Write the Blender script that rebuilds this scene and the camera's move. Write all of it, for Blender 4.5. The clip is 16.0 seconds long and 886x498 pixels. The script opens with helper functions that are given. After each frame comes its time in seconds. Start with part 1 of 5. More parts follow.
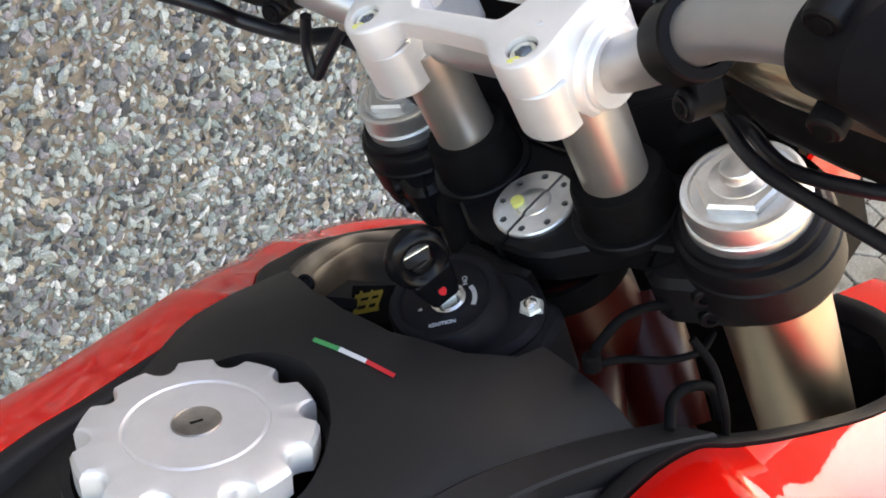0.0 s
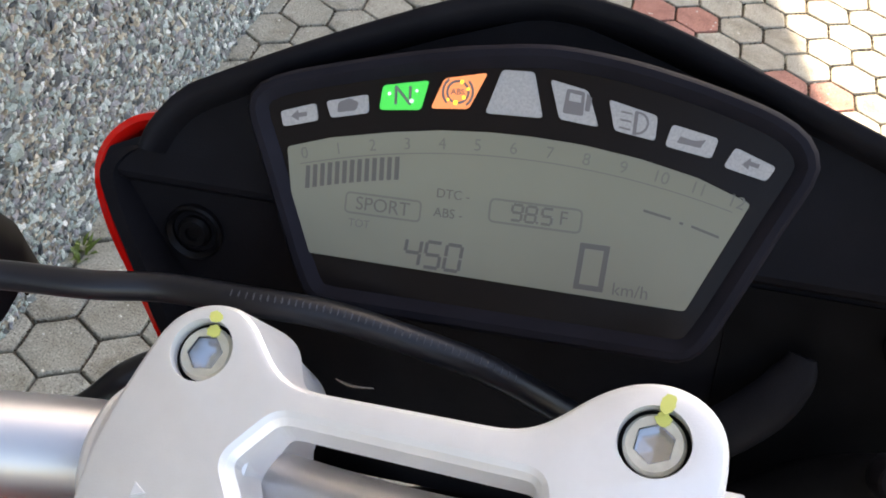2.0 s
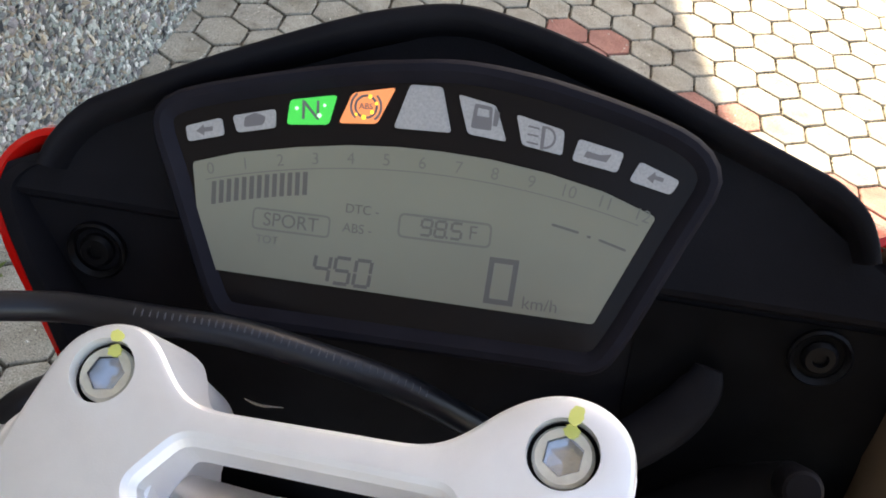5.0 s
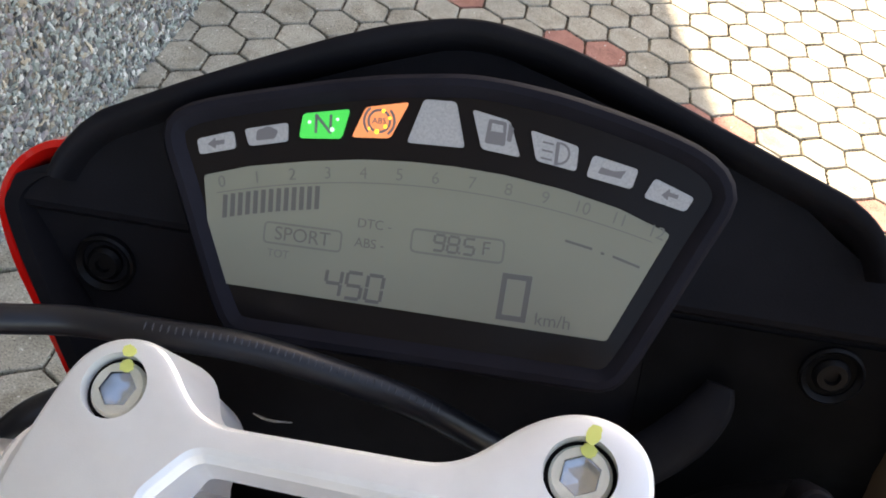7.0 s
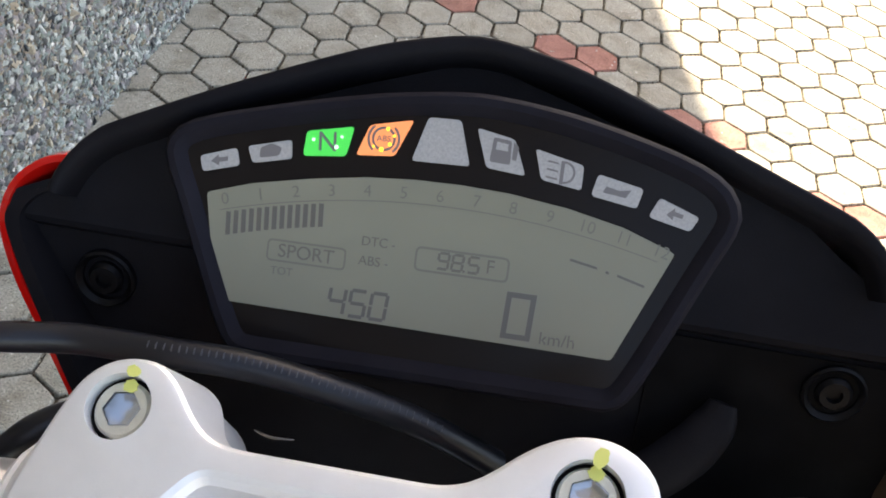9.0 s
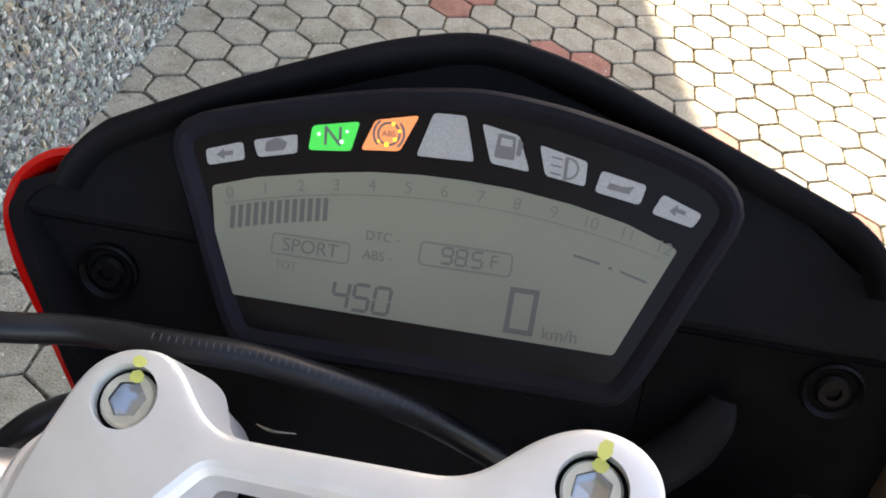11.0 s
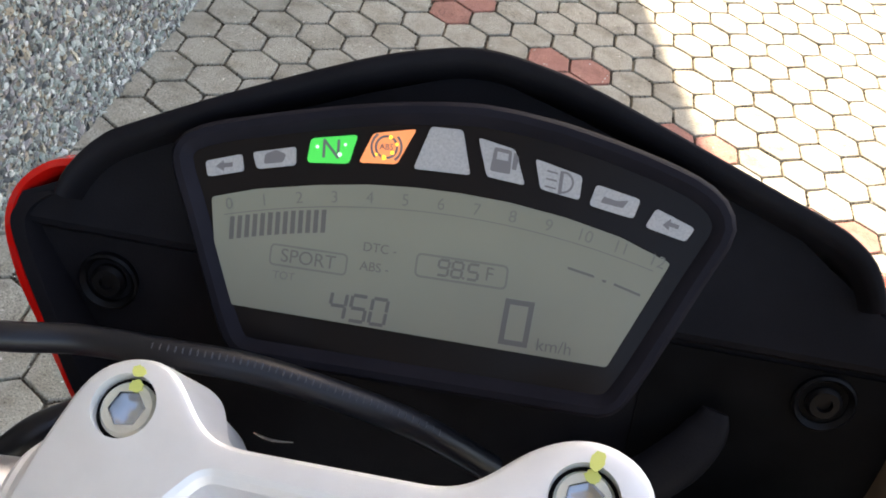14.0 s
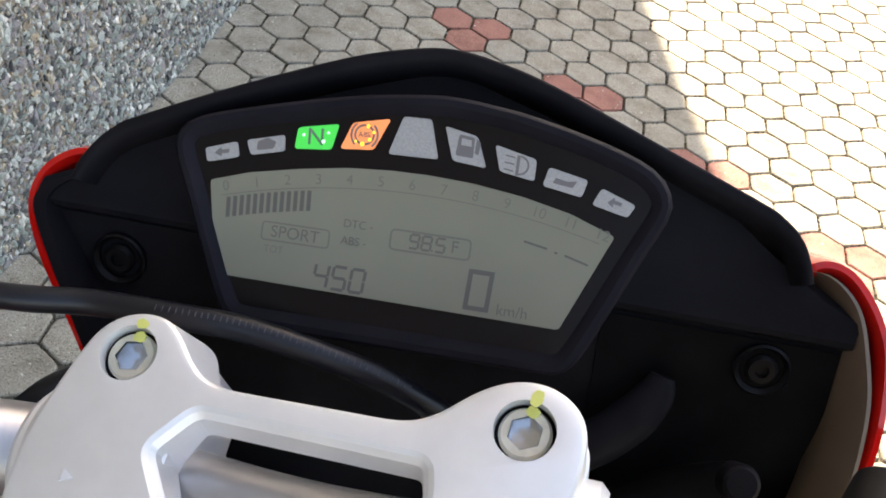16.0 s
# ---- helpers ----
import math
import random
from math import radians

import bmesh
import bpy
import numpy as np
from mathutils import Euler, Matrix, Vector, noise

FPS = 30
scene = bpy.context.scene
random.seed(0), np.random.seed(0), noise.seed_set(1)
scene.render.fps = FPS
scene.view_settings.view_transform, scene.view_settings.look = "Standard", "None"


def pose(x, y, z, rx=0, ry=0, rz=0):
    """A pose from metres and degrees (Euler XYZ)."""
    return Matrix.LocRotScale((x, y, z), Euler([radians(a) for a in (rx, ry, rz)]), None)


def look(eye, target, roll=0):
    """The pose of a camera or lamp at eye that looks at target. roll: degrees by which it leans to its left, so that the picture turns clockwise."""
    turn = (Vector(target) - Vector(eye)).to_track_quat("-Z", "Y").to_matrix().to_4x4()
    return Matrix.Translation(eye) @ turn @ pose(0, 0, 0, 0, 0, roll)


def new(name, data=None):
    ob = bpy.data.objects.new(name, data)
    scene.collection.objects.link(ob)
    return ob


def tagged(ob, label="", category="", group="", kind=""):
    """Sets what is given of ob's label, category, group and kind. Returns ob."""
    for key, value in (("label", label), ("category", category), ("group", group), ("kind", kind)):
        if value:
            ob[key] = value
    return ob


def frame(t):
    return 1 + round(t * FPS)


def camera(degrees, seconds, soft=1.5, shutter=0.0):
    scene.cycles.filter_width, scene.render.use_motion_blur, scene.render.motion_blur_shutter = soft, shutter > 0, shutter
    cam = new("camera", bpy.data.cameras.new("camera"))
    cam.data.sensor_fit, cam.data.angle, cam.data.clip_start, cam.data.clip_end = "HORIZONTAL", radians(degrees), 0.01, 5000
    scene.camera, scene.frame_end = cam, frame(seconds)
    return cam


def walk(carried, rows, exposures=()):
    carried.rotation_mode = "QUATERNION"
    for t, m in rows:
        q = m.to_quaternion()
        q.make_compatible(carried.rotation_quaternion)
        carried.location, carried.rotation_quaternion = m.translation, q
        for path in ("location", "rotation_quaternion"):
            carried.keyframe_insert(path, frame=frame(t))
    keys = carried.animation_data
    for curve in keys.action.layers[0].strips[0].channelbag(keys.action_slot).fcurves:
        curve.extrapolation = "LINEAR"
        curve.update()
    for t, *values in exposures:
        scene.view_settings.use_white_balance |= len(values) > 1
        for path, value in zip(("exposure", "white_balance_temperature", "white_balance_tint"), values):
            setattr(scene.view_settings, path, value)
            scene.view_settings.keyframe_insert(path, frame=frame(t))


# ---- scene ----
cam = camera(46.2, 16.0, soft=1.8)
PATH = [
    (0, (0.2501, 0.1620, 1.3314), (-0.2498, 0.7809, 0.7256), 3.53),
    (0.2, (0.2232, 0.1661, 1.3475), (-0.2339, 0.8252, 0.7503), 3.80),
    (0.4, (0.1933, 0.1740, 1.3610), (-0.2126, 0.8676, 0.7659), 4.11),
    (0.6, (0.1532, 0.1953, 1.3691), (-0.1826, 0.9137, 0.7599), 6.36),
    (0.8, (0.1201, 0.2230, 1.3735), (-0.1627, 0.9504, 0.7483), 7.10),
    (1, (0.0880, 0.2627, 1.3740), (-0.1477, 0.9778, 0.7159), 7.40),
    (1.2, (0.0512, 0.3035, 1.3629), (-0.1225, 1.0086, 0.6754), 8.77),
    (1.5, (0.0151, 0.3447, 1.3429), (-0.0836, 1.0463, 0.6372), 12.04),
    (2, (0.0123, 0.3817, 1.3221), (-0.0613, 1.0815, 0.6115), 10.88),
    (2.5, (0.0151, 0.3868, 1.3176), (-0.0169, 1.0953, 0.6126), 12.35),
    (3, (0.0150, 0.3847, 1.3199), (0.0012, 1.0988, 0.6200), 13.57),
    (3.5, (0.0153, 0.3828, 1.3209), (0.0095, 1.1025, 0.6267), 13.90),
    (6, (0.0124, 0.3823, 1.3197), (0.0090, 1.1157, 0.6399), 14.54),
    (6.5, (0.0110, 0.3825, 1.3186), (0.0099, 1.1182, 0.6413), 14.58),
    (7, (0.0101, 0.3833, 1.3200), (0.0105, 1.1193, 0.6431), 14.96),
    (7.5, (0.0092, 0.3843, 1.3203), (0.0114, 1.1214, 0.6446), 14.91),
    (8, (0.0088, 0.3892, 1.3211), (0.0121, 1.1259, 0.6448), 15.15),
    (8.5, (0.0074, 0.3876, 1.3208), (0.0133, 1.1261, 0.6465), 15.38),
    (9, (0.0061, 0.3854, 1.3215), (0.0153, 1.1248, 0.6483), 15.62),
    (11.5, (0.0040, 0.3817, 1.3200), (0.0196, 1.1272, 0.6537), 16.43),
    (12, (0.0047, 0.3807, 1.3205), (0.0193, 1.1272, 0.6553), 16.37),
    (12.5, (0.0057, 0.3802, 1.3212), (0.0189, 1.1273, 0.6567), 16.25),
    (13, (0.0048, 0.3800, 1.3218), (0.0192, 1.1279, 0.6582), 16.53),
    (13.5, (0.0041, 0.3807, 1.3218), (0.0193, 1.1289, 0.6585), 16.61),
    (14, (0.0042, 0.3812, 1.3233), (0.0194, 1.1290, 0.6596), 16.65),
    (14.5, (0.0049, 0.3797, 1.3231), (0.0175, 1.1296, 0.6618), 16.44),
    (15, (0.0070, 0.3772, 1.3249), (0.0156, 1.1296, 0.6663), 16.18),
    (15.5, (0.0138, 0.3669, 1.3302), (0.0168, 1.1235, 0.6763), 16.04),
    (16, (0.0192, 0.3529, 1.3357), (0.0090, 1.1149, 0.6883), 15.60),
]
EXPOSURES = [(0.0, 2.45, 8300, 14), (0.6, 2.53, 8300, 16), (1.2, 2.47, 8300, 16), (2.0, 2.24, 8300, 14), (2.6, 2.17, 8300, 14), (3.5, 2.14, 8300, 14), (6.0, 2.11, 8300, 14), (8.5, 2.15, 8300, 14), (15.0, 2.17, 8300, 14), (16.0, 2.1, 8300, 14)]
walk(cam, [(t, look(eye, target, roll)) for t, eye, target, roll in PATH], EXPOSURES)

# ---- light: a clear day, the place lies in the shade of the house wall ----
SUN_TO = Vector((-0.265 * 0.743, 0.964 * 0.743, 0.669)).normalized()
world = bpy.data.worlds.new("sky")
scene.world = world
world.use_nodes = True
wn = world.node_tree
wn.nodes.clear()
sky = wn.nodes.new("ShaderNodeTexSky")
sky.sky_type = "NISHITA"
sky.sun_disc = False
sky.sun_elevation = radians(42)
sky.sun_rotation = math.atan2(SUN_TO.x, SUN_TO.y)
sky.dust_density = 2.0
back = wn.nodes.new("ShaderNodeBackground")
back.inputs["Strength"].default_value = 0.15
wout = wn.nodes.new("ShaderNodeOutputWorld")
wn.links.new(sky.outputs[0], back.inputs[0])
wn.links.new(back.outputs[0], wout.inputs[0])
sun_data = bpy.data.lights.new("sun", "SUN")
sun_data.energy = 5.0
sun_data.angle = radians(0.53)
sun_data.color = (1.0, 0.95, 0.87)
sun = new("sun", sun_data)
sun.matrix_world = look((0, 0, 12), Vector((0, 0, 12)) - SUN_TO)

# ---- materials ----


def material(name, base, rough=0.5, metal=0.0, coat=0.0, spec=0.5):
    m = bpy.data.materials.new(name)
    m.use_nodes = True
    b = m.node_tree.nodes["Principled BSDF"]
    b.inputs["Base Color"].default_value = (*base, 1)
    b.inputs["Roughness"].default_value = rough
    b.inputs["Metallic"].default_value = metal
    b.inputs["Coat Weight"].default_value = coat
    b.inputs["Coat Roughness"].default_value = 0.05
    b.inputs["Specular IOR Level"].default_value = spec
    return m


def node(m, kind, **values):
    n = m.node_tree.nodes.new(kind)
    for key, value in values.items():
        n.inputs[key].default_value = value
    return n


def noise_of(m, scale, detail=4.0, rough=0.6):
    co = m.node_tree.nodes.new("ShaderNodeTexCoord")
    n = node(m, "ShaderNodeTexNoise", Scale=scale, Detail=detail, Roughness=rough)
    m.node_tree.links.new(co.outputs["Object"], n.inputs["Vector"])
    return n


def ramp(m, source, stops):
    r = m.node_tree.nodes.new("ShaderNodeValToRGB")
    e = r.color_ramp.elements
    while len(e) < len(stops):
        e.new(0.5)
    for el, (p, c) in zip(e, stops):
        el.position, el.color = p, (*c, 1)
    m.node_tree.links.new(source, r.inputs[0])
    return r


def bump(m, source, strength, distance):
    b = m.node_tree.nodes.new("ShaderNodeBump")
    b.inputs["Strength"].default_value = strength
    b.inputs["Distance"].default_value = distance
    m.node_tree.links.new(source, b.inputs["Height"])
    m.node_tree.links.new(b.outputs[0], m.node_tree.nodes["Principled BSDF"].inputs["Normal"])
    return b


def vary(m, base, scale, amount, rough=None):
    """Cloudy variation of the base colour and, if given, of the gloss."""
    n = noise_of(m, scale)
    lo = tuple(c * (1 - amount) for c in base)
    hi = tuple(min(1, c * (1 + amount)) for c in base)
    r = ramp(m, n.outputs[0], [(0.3, lo), (0.7, hi)])
    m.node_tree.links.new(r.outputs[0], m.node_tree.nodes["Principled BSDF"].inputs["Base Color"])
    if rough:
        k = node(m, "ShaderNodeMapRange")
        k.inputs["To Min"].default_value, k.inputs["To Max"].default_value = rough
        m.node_tree.links.new(n.outputs[0], k.inputs["Value"])
        m.node_tree.links.new(k.outputs[0], m.node_tree.nodes["Principled BSDF"].inputs["Roughness"])
    return m


silver = vary(material("bead blasted silver aluminium", (0.90, 0.888, 0.875), 0.44, 0.50), (0.90, 0.888, 0.875), 60, 0.04, (0.40, 0.50))
bump(silver, noise_of(silver, 2600, 2).outputs[0], 0.12, 0.0003)
bar_metal = vary(material("satin aluminium tube", (0.74, 0.74, 0.75), 0.4, 0.8), (0.51, 0.51, 0.52), 45, 0.05, (0.34, 0.46))
cap_metal = vary(material("cast silver cap", (0.80, 0.79, 0.79), 0.46, 0.6), (0.80, 0.79, 0.79), 60, 0.04, (0.42, 0.52))
bump(cap_metal, noise_of(cap_metal, 2600, 2).outputs[0], 0.12, 0.0003)
bright_steel = material("bright steel", (0.66, 0.68, 0.70), 0.22, 1.0)
machined = material("machined aluminium", (0.82, 0.82, 0.81), 0.24, 1.0)
turned = vary(material("turned aluminium", (0.86, 0.86, 0.85), 0.34, 0.9), (0.86, 0.86, 0.85), 200, 0.06, (0.3, 0.4))
turned.node_tree.nodes["Principled BSDF"].inputs["Anisotropic"].default_value = 0.75
turn_dir = turned.node_tree.nodes.new("ShaderNodeTangent")
turn_dir.direction_type, turn_dir.axis = "RADIAL", "Z"
turned.node_tree.links.new(turn_dir.outputs[0], turned.node_tree.nodes["Principled BSDF"].inputs["Tangent"])
riser_metal = vary(material("champagne anodised aluminium", (0.70, 0.65, 0.59), 0.36, 0.88), (0.70, 0.65, 0.59), 60, 0.05, (0.3, 0.42))
fork_metal = vary(material("bronze anodised fork tube", (0.56, 0.48, 0.36), 0.28, 1.0), (0.56, 0.48, 0.36), 40, 0.06, (0.28, 0.36))
dull_steel = vary(material("dull grey steel", (0.36, 0.34, 0.32), 0.38, 0.9), (0.36, 0.34, 0.32), 250, 0.15, (0.3, 0.45))
steel = vary(material("zinc plated steel", (0.80, 0.80, 0.72), 0.3, 0.6), (0.80, 0.80, 0.72), 300, 0.1, (0.24, 0.36))
black_plastic = vary(material("matt black plastic", (0.0140, 0.0130, 0.0150), 0.42, spec=0.13), (0.0140, 0.0130, 0.0150), 50, 0.2, (0.36, 0.52))
bump(black_plastic, noise_of(black_plastic, 1900, 2).outputs[0], 0.2, 0.0004)
gloss_black = material("smooth black plastic", (0.004, 0.004, 0.005), 0.25, spec=0.2)
black_metal = vary(material("black coated metal", (0.0065, 0.006, 0.0072), 0.4, spec=0.15), (0.0065, 0.006, 0.0072), 40, 0.2, (0.34, 0.48))
bump(black_metal, noise_of(black_metal, 1500, 2).outputs[0], 0.10, 0.0004)
grey_plastic = vary(material("charcoal tank plastic", (0.015, 0.0138, 0.0142), 0.46, spec=0.23), (0.015, 0.0138, 0.0142), 30, 0.15, (0.42, 0.55))
bump(grey_plastic, noise_of(grey_plastic, 2200, 2).outputs[0], 0.2, 0.0004)
brown_plastic = vary(material("grey brown duct plastic", (0.12, 0.106, 0.090), 0.34), (0.12, 0.106, 0.090), 30, 0.12, (0.28, 0.40))
guard_plastic = vary(material("grey hand guard plastic", (0.072, 0.069, 0.069), 0.45), (0.072, 0.069, 0.069), 30, 0.12, (0.4, 0.55))
rubber = vary(material("black rubber", (0.007, 0.0066, 0.007), 0.55, spec=0.12), (0.007, 0.0066, 0.007), 90, 0.3)
cable_skin = material("black cable sheath", (0.010, 0.0105, 0.0145), 0.34, spec=0.4)
scuffed = vary(material("scuffed black paint", (0.10, 0.10, 0.105), 0.5), (0.10, 0.10, 0.105), 240, 0.75, (0.4, 0.65))
duct_edge = vary(material("olive brown duct band", (0.125, 0.108, 0.086), 0.45), (0.125, 0.108, 0.086), 30, 0.12, (0.4, 0.5))
red_paint = material("red paint", (0.74, 0.010, 0.007), 0.03, 0.0, 0.18, 0.42)
bump(red_paint, noise_of(red_paint, 120, 2).outputs[0], 0.02, 0.0015)
# frame red: the shade deep under the tank is put into this colour
shaded_frame_red = material("red frame paint darkened for shade", (0.066, 0.0045, 0.0025), 0.35, 0.0, 0.0, 0.35)
lens_plate = material("dark dashboard lens", (0.012, 0.0098, 0.0098), 0.22, spec=0.14)
lamp_off = vary(material("unlit grey lamp window", (0.44, 0.425, 0.415), 0.35), (0.44, 0.425, 0.415), 1900, 0.16)
lcd_face = vary(material("grey green liquid crystal face", (0.262, 0.255, 0.196), 0.3, spec=0.25), (0.262, 0.255, 0.196), 18, 0.04)
lcd_ink = material("dark liquid crystal segment", (0.130, 0.119, 0.107), 0.4)
lcd_faint = material("faint liquid crystal segment", (0.182, 0.174, 0.142), 0.4)
lcd_mid = material("grey liquid crystal segment", (0.158, 0.147, 0.124), 0.4)
icon_ink = material("printed icon", (0.19, 0.175, 0.175), 0.5)
rib_highlight = material("pale highlight on the cable ribs", (0.075, 0.075, 0.088), 0.35)
yellow_mark = material("yellow paint mark", (0.78, 0.78, 0.22), 0.5)
white_print = material("white print", (0.7, 0.7, 0.7), 0.5)
print_green = material("green print", (0.03, 0.28, 0.09), 0.45)
print_red = material("red print", (0.62, 0.02, 0.03), 0.45)
yellow_print = material("yellow print", (0.24, 0.17, 0.02), 0.5)
bezel_plastic = vary(material("smooth dark bezel plastic", (0.0175, 0.0165, 0.0215), 0.5, spec=0.07), (0.0175, 0.0165, 0.0215), 60, 0.15, (0.46, 0.56))
# right cowl rim only: warm light from the sunny paving is put into this brown
sunlit_rim_plastic = vary(material("cowl rim browned by bounced sunlight", (0.15, 0.105, 0.072), 0.45), (0.15, 0.105, 0.072), 40, 0.15, (0.4, 0.5))


def glowing(name, base, strength):
    m = material(name, base, 0.4)
    b = m.node_tree.nodes["Principled BSDF"]
    b.inputs["Emission Color"].default_value = (*base, 1)
    b.inputs["Emission Strength"].default_value = strength
    return m


green_glow = glowing("lit green lamp", (0.01, 0.42, 0.07), 0.30)
led_green = glowing("bright green light dot", (0.25, 0.95, 0.45), 0.55)
led_amber = glowing("bright amber light dot", (1.0, 0.45, 0.05), 0.6)
orange_glow = glowing("lit orange lamp", (0.68, 0.23, 0.095), 0.26)


def paver_material(name, cols):
    m = material(name, cols[0], 0.85)
    n1 = noise_of(m, 9, 5)
    info = m.node_tree.nodes.new("ShaderNodeObjectInfo")
    geo = m.node_tree.nodes.new("ShaderNodeNewGeometry")
    add = m.node_tree.nodes.new("ShaderNodeMath")
    add.operation = "ADD"
    m.node_tree.links.new(info.outputs["Random"], add.inputs[0])
    m.node_tree.links.new(geo.outputs["Random Per Island"], add.inputs[1])
    frac = m.node_tree.nodes.new("ShaderNodeMath")
    frac.operation = "FRACT"
    m.node_tree.links.new(add.outputs[0], frac.inputs[0])
    r = ramp(m, frac.outputs[0], [(0.0, cols[0]), (0.5, cols[1]), (1.0, cols[2])])
    co = m.node_tree.nodes.new("ShaderNodeTexCoord")
    pos = m.node_tree.nodes.new("ShaderNodeNewGeometry")
    speck = node(m, "ShaderNodeTexNoise", Scale=300.0, Detail=4.0, Roughness=0.8)
    stain = node(m, "ShaderNodeTexNoise", Scale=14.0, Detail=5.0, Roughness=0.65)
    for k in (speck, stain):
        m.node_tree.links.new(pos.outputs["Position"], k.inputs["Vector"])
    sr = ramp(m, speck.outputs[0], [(0.36, (0.20, 0.19, 0.18)), (0.45, (0.86, 0.86, 0.86)), (0.57, (1.0, 1.0, 0.98)), (0.66, (1.75, 1.73, 1.70))])
    tr = ramp(m, stain.outputs[0], [(0.3, (0.62, 0.59, 0.54)), (0.5, (0.95, 0.94, 0.92)), (0.68, (1.1, 1.1, 1.1))])
    mix1 = m.node_tree.nodes.new("ShaderNodeMix")
    mix1.data_type, mix1.blend_type = "RGBA", "MULTIPLY"
    mix1.inputs[0].default_value = 1
    m.node_tree.links.new(r.outputs[0], mix1.inputs[6])
    m.node_tree.links.new(sr.outputs[0], mix1.inputs[7])
    mix2 = m.node_tree.nodes.new("ShaderNodeMix")
    mix2.data_type, mix2.blend_type = "RGBA", "MULTIPLY"
    mix2.inputs[0].default_value = 1
    m.node_tree.links.new(mix1.outputs[2], mix2.inputs[6])
    m.node_tree.links.new(tr.outputs[0], mix2.inputs[7])
    m.node_tree.links.new(mix2.outputs[2], m.node_tree.nodes["Principled BSDF"].inputs["Base Color"])
    bump(m, speck.outputs[0], 0.5, 0.0015)
    return m


paver_grey = paver_material("grey concrete paver", [(0.312, 0.291, 0.240), (0.383, 0.362, 0.303), (0.345, 0.326, 0.276)])
paver_red = paver_material("red concrete paver", [(0.36, 0.15, 0.12), (0.40, 0.18, 0.14), (0.37, 0.165, 0.13)])
debris_brown = vary(material("dark joint debris", (0.098, 0.075, 0.052), 0.95), (0.098, 0.075, 0.052), 40, 0.6)
joint_sand = vary(material("dark joint sand", (0.165, 0.135, 0.098), 0.95), (0.165, 0.135, 0.098), 16, 0.65)
mortar = vary(material("sandy mortar", (0.265, 0.222, 0.176), 0.95), (0.265, 0.222, 0.176), 60, 0.35)
bump(mortar, noise_of(mortar, 500, 4).outputs[0], 0.6, 0.003)

pale_grit = vary(material("pale grit", (0.62, 0.58, 0.50), 0.8), (0.62, 0.58, 0.50), 40, 0.2)
weed_leaf = vary(material("weed leaf", (0.10, 0.14, 0.02), 0.5), (0.10, 0.14, 0.02), 60, 0.4)
for dull, ior in ((bezel_plastic, 1.28), (black_plastic, 1.25), (rubber, 1.25)):
    dull.node_tree.nodes["Principled BSDF"].inputs["IOR"].default_value = ior
stone_chip = material("crushed stone chips", (0.3, 0.33, 0.32), 0.6)
geo_n = stone_chip.node_tree.nodes.new("ShaderNodeNewGeometry")
chip_ramp = ramp(stone_chip, geo_n.outputs["Random Per Island"], [
    (0.0, (0.075, 0.080, 0.084)), (0.13, (0.17, 0.178, 0.172)), (0.27, (0.225, 0.215, 0.222)), (0.39, (0.245, 0.285, 0.265)), (0.53, (0.325, 0.355, 0.335)),
    (0.65, (0.27, 0.245, 0.25)), (0.73, (0.43, 0.455, 0.425)), (0.86, (0.32, 0.27, 0.205)), (0.90, (0.46, 0.40, 0.31)), (0.93, (0.64, 0.63, 0.60))])
chip_ramp.color_ramp.interpolation = "CONSTANT"
chip_noise = noise_of(stone_chip, 420, 5, 0.75)
chip_mul = stone_chip.node_tree.nodes.new("ShaderNodeMix")
chip_mul.data_type, chip_mul.blend_type = "RGBA", "MULTIPLY"
chip_mul.inputs[0].default_value = 1
chip_var = ramp(stone_chip, chip_noise.outputs[0], [(0.34, (0.58, 0.57, 0.57)), (0.5, (1.04, 1.04, 1.03)), (0.66, (1.5, 1.5, 1.47))])
stone_chip.node_tree.links.new(chip_ramp.outputs[0], chip_mul.inputs[6])
stone_chip.node_tree.links.new(chip_var.outputs[0], chip_mul.inputs[7])
stone_chip.node_tree.links.new(chip_mul.outputs[2], stone_chip.node_tree.nodes["Principled BSDF"].inputs["Base Color"])

# ---- mesh helpers ----


def home(parent):
    """The parent itself, or the part above it where a piece would lie deeper than a sub-part."""
    return parent.parent if parent and parent.parent and parent.parent.parent else parent


def link_mesh(name, verts, faces, mat, parent=None, label="", smooth=False):
    me = bpy.data.meshes.new(name)
    me.from_pydata([tuple(v) for v in verts], [], faces)
    me.materials.append(mat)
    if smooth:
        me.polygons.foreach_set("use_smooth", [True] * len(me.polygons))
    ob = new(name, me)
    ob.parent = home(parent)
    return tagged(ob, label)


def part(name, bm, mat, parent=None, label="", smooth=True, sharp=35):
    """Links a bmesh as one mesh under a thing or a part."""
    bmesh.ops.recalc_face_normals(bm, faces=bm.faces[:])
    me = bpy.data.meshes.new(name)
    for f in bm.faces:
        f.smooth = smooth
    bm.to_mesh(me)
    bm.free()
    if smooth:
        me.set_sharp_from_angle(angle=radians(sharp))
    me.materials.append(mat)
    ob = new(name, me)
    ob.parent = home(parent)
    return tagged(ob, label)


def rings(bm, loops, closed_ends=True):
    """Skins a list of vertex rings, each a list of points of one length."""
    vs = [[bm.verts.new(p) for p in loop] for loop in loops]
    n = len(vs[0])
    for a, b in zip(vs, vs[1:]):
        for i in range(n):
            bm.faces.new((a[i], a[(i + 1) % n], b[(i + 1) % n], b[i]))
    if closed_ends:
        bm.faces.new(vs[0][::-1])
        bm.faces.new(vs[-1])
    return vs


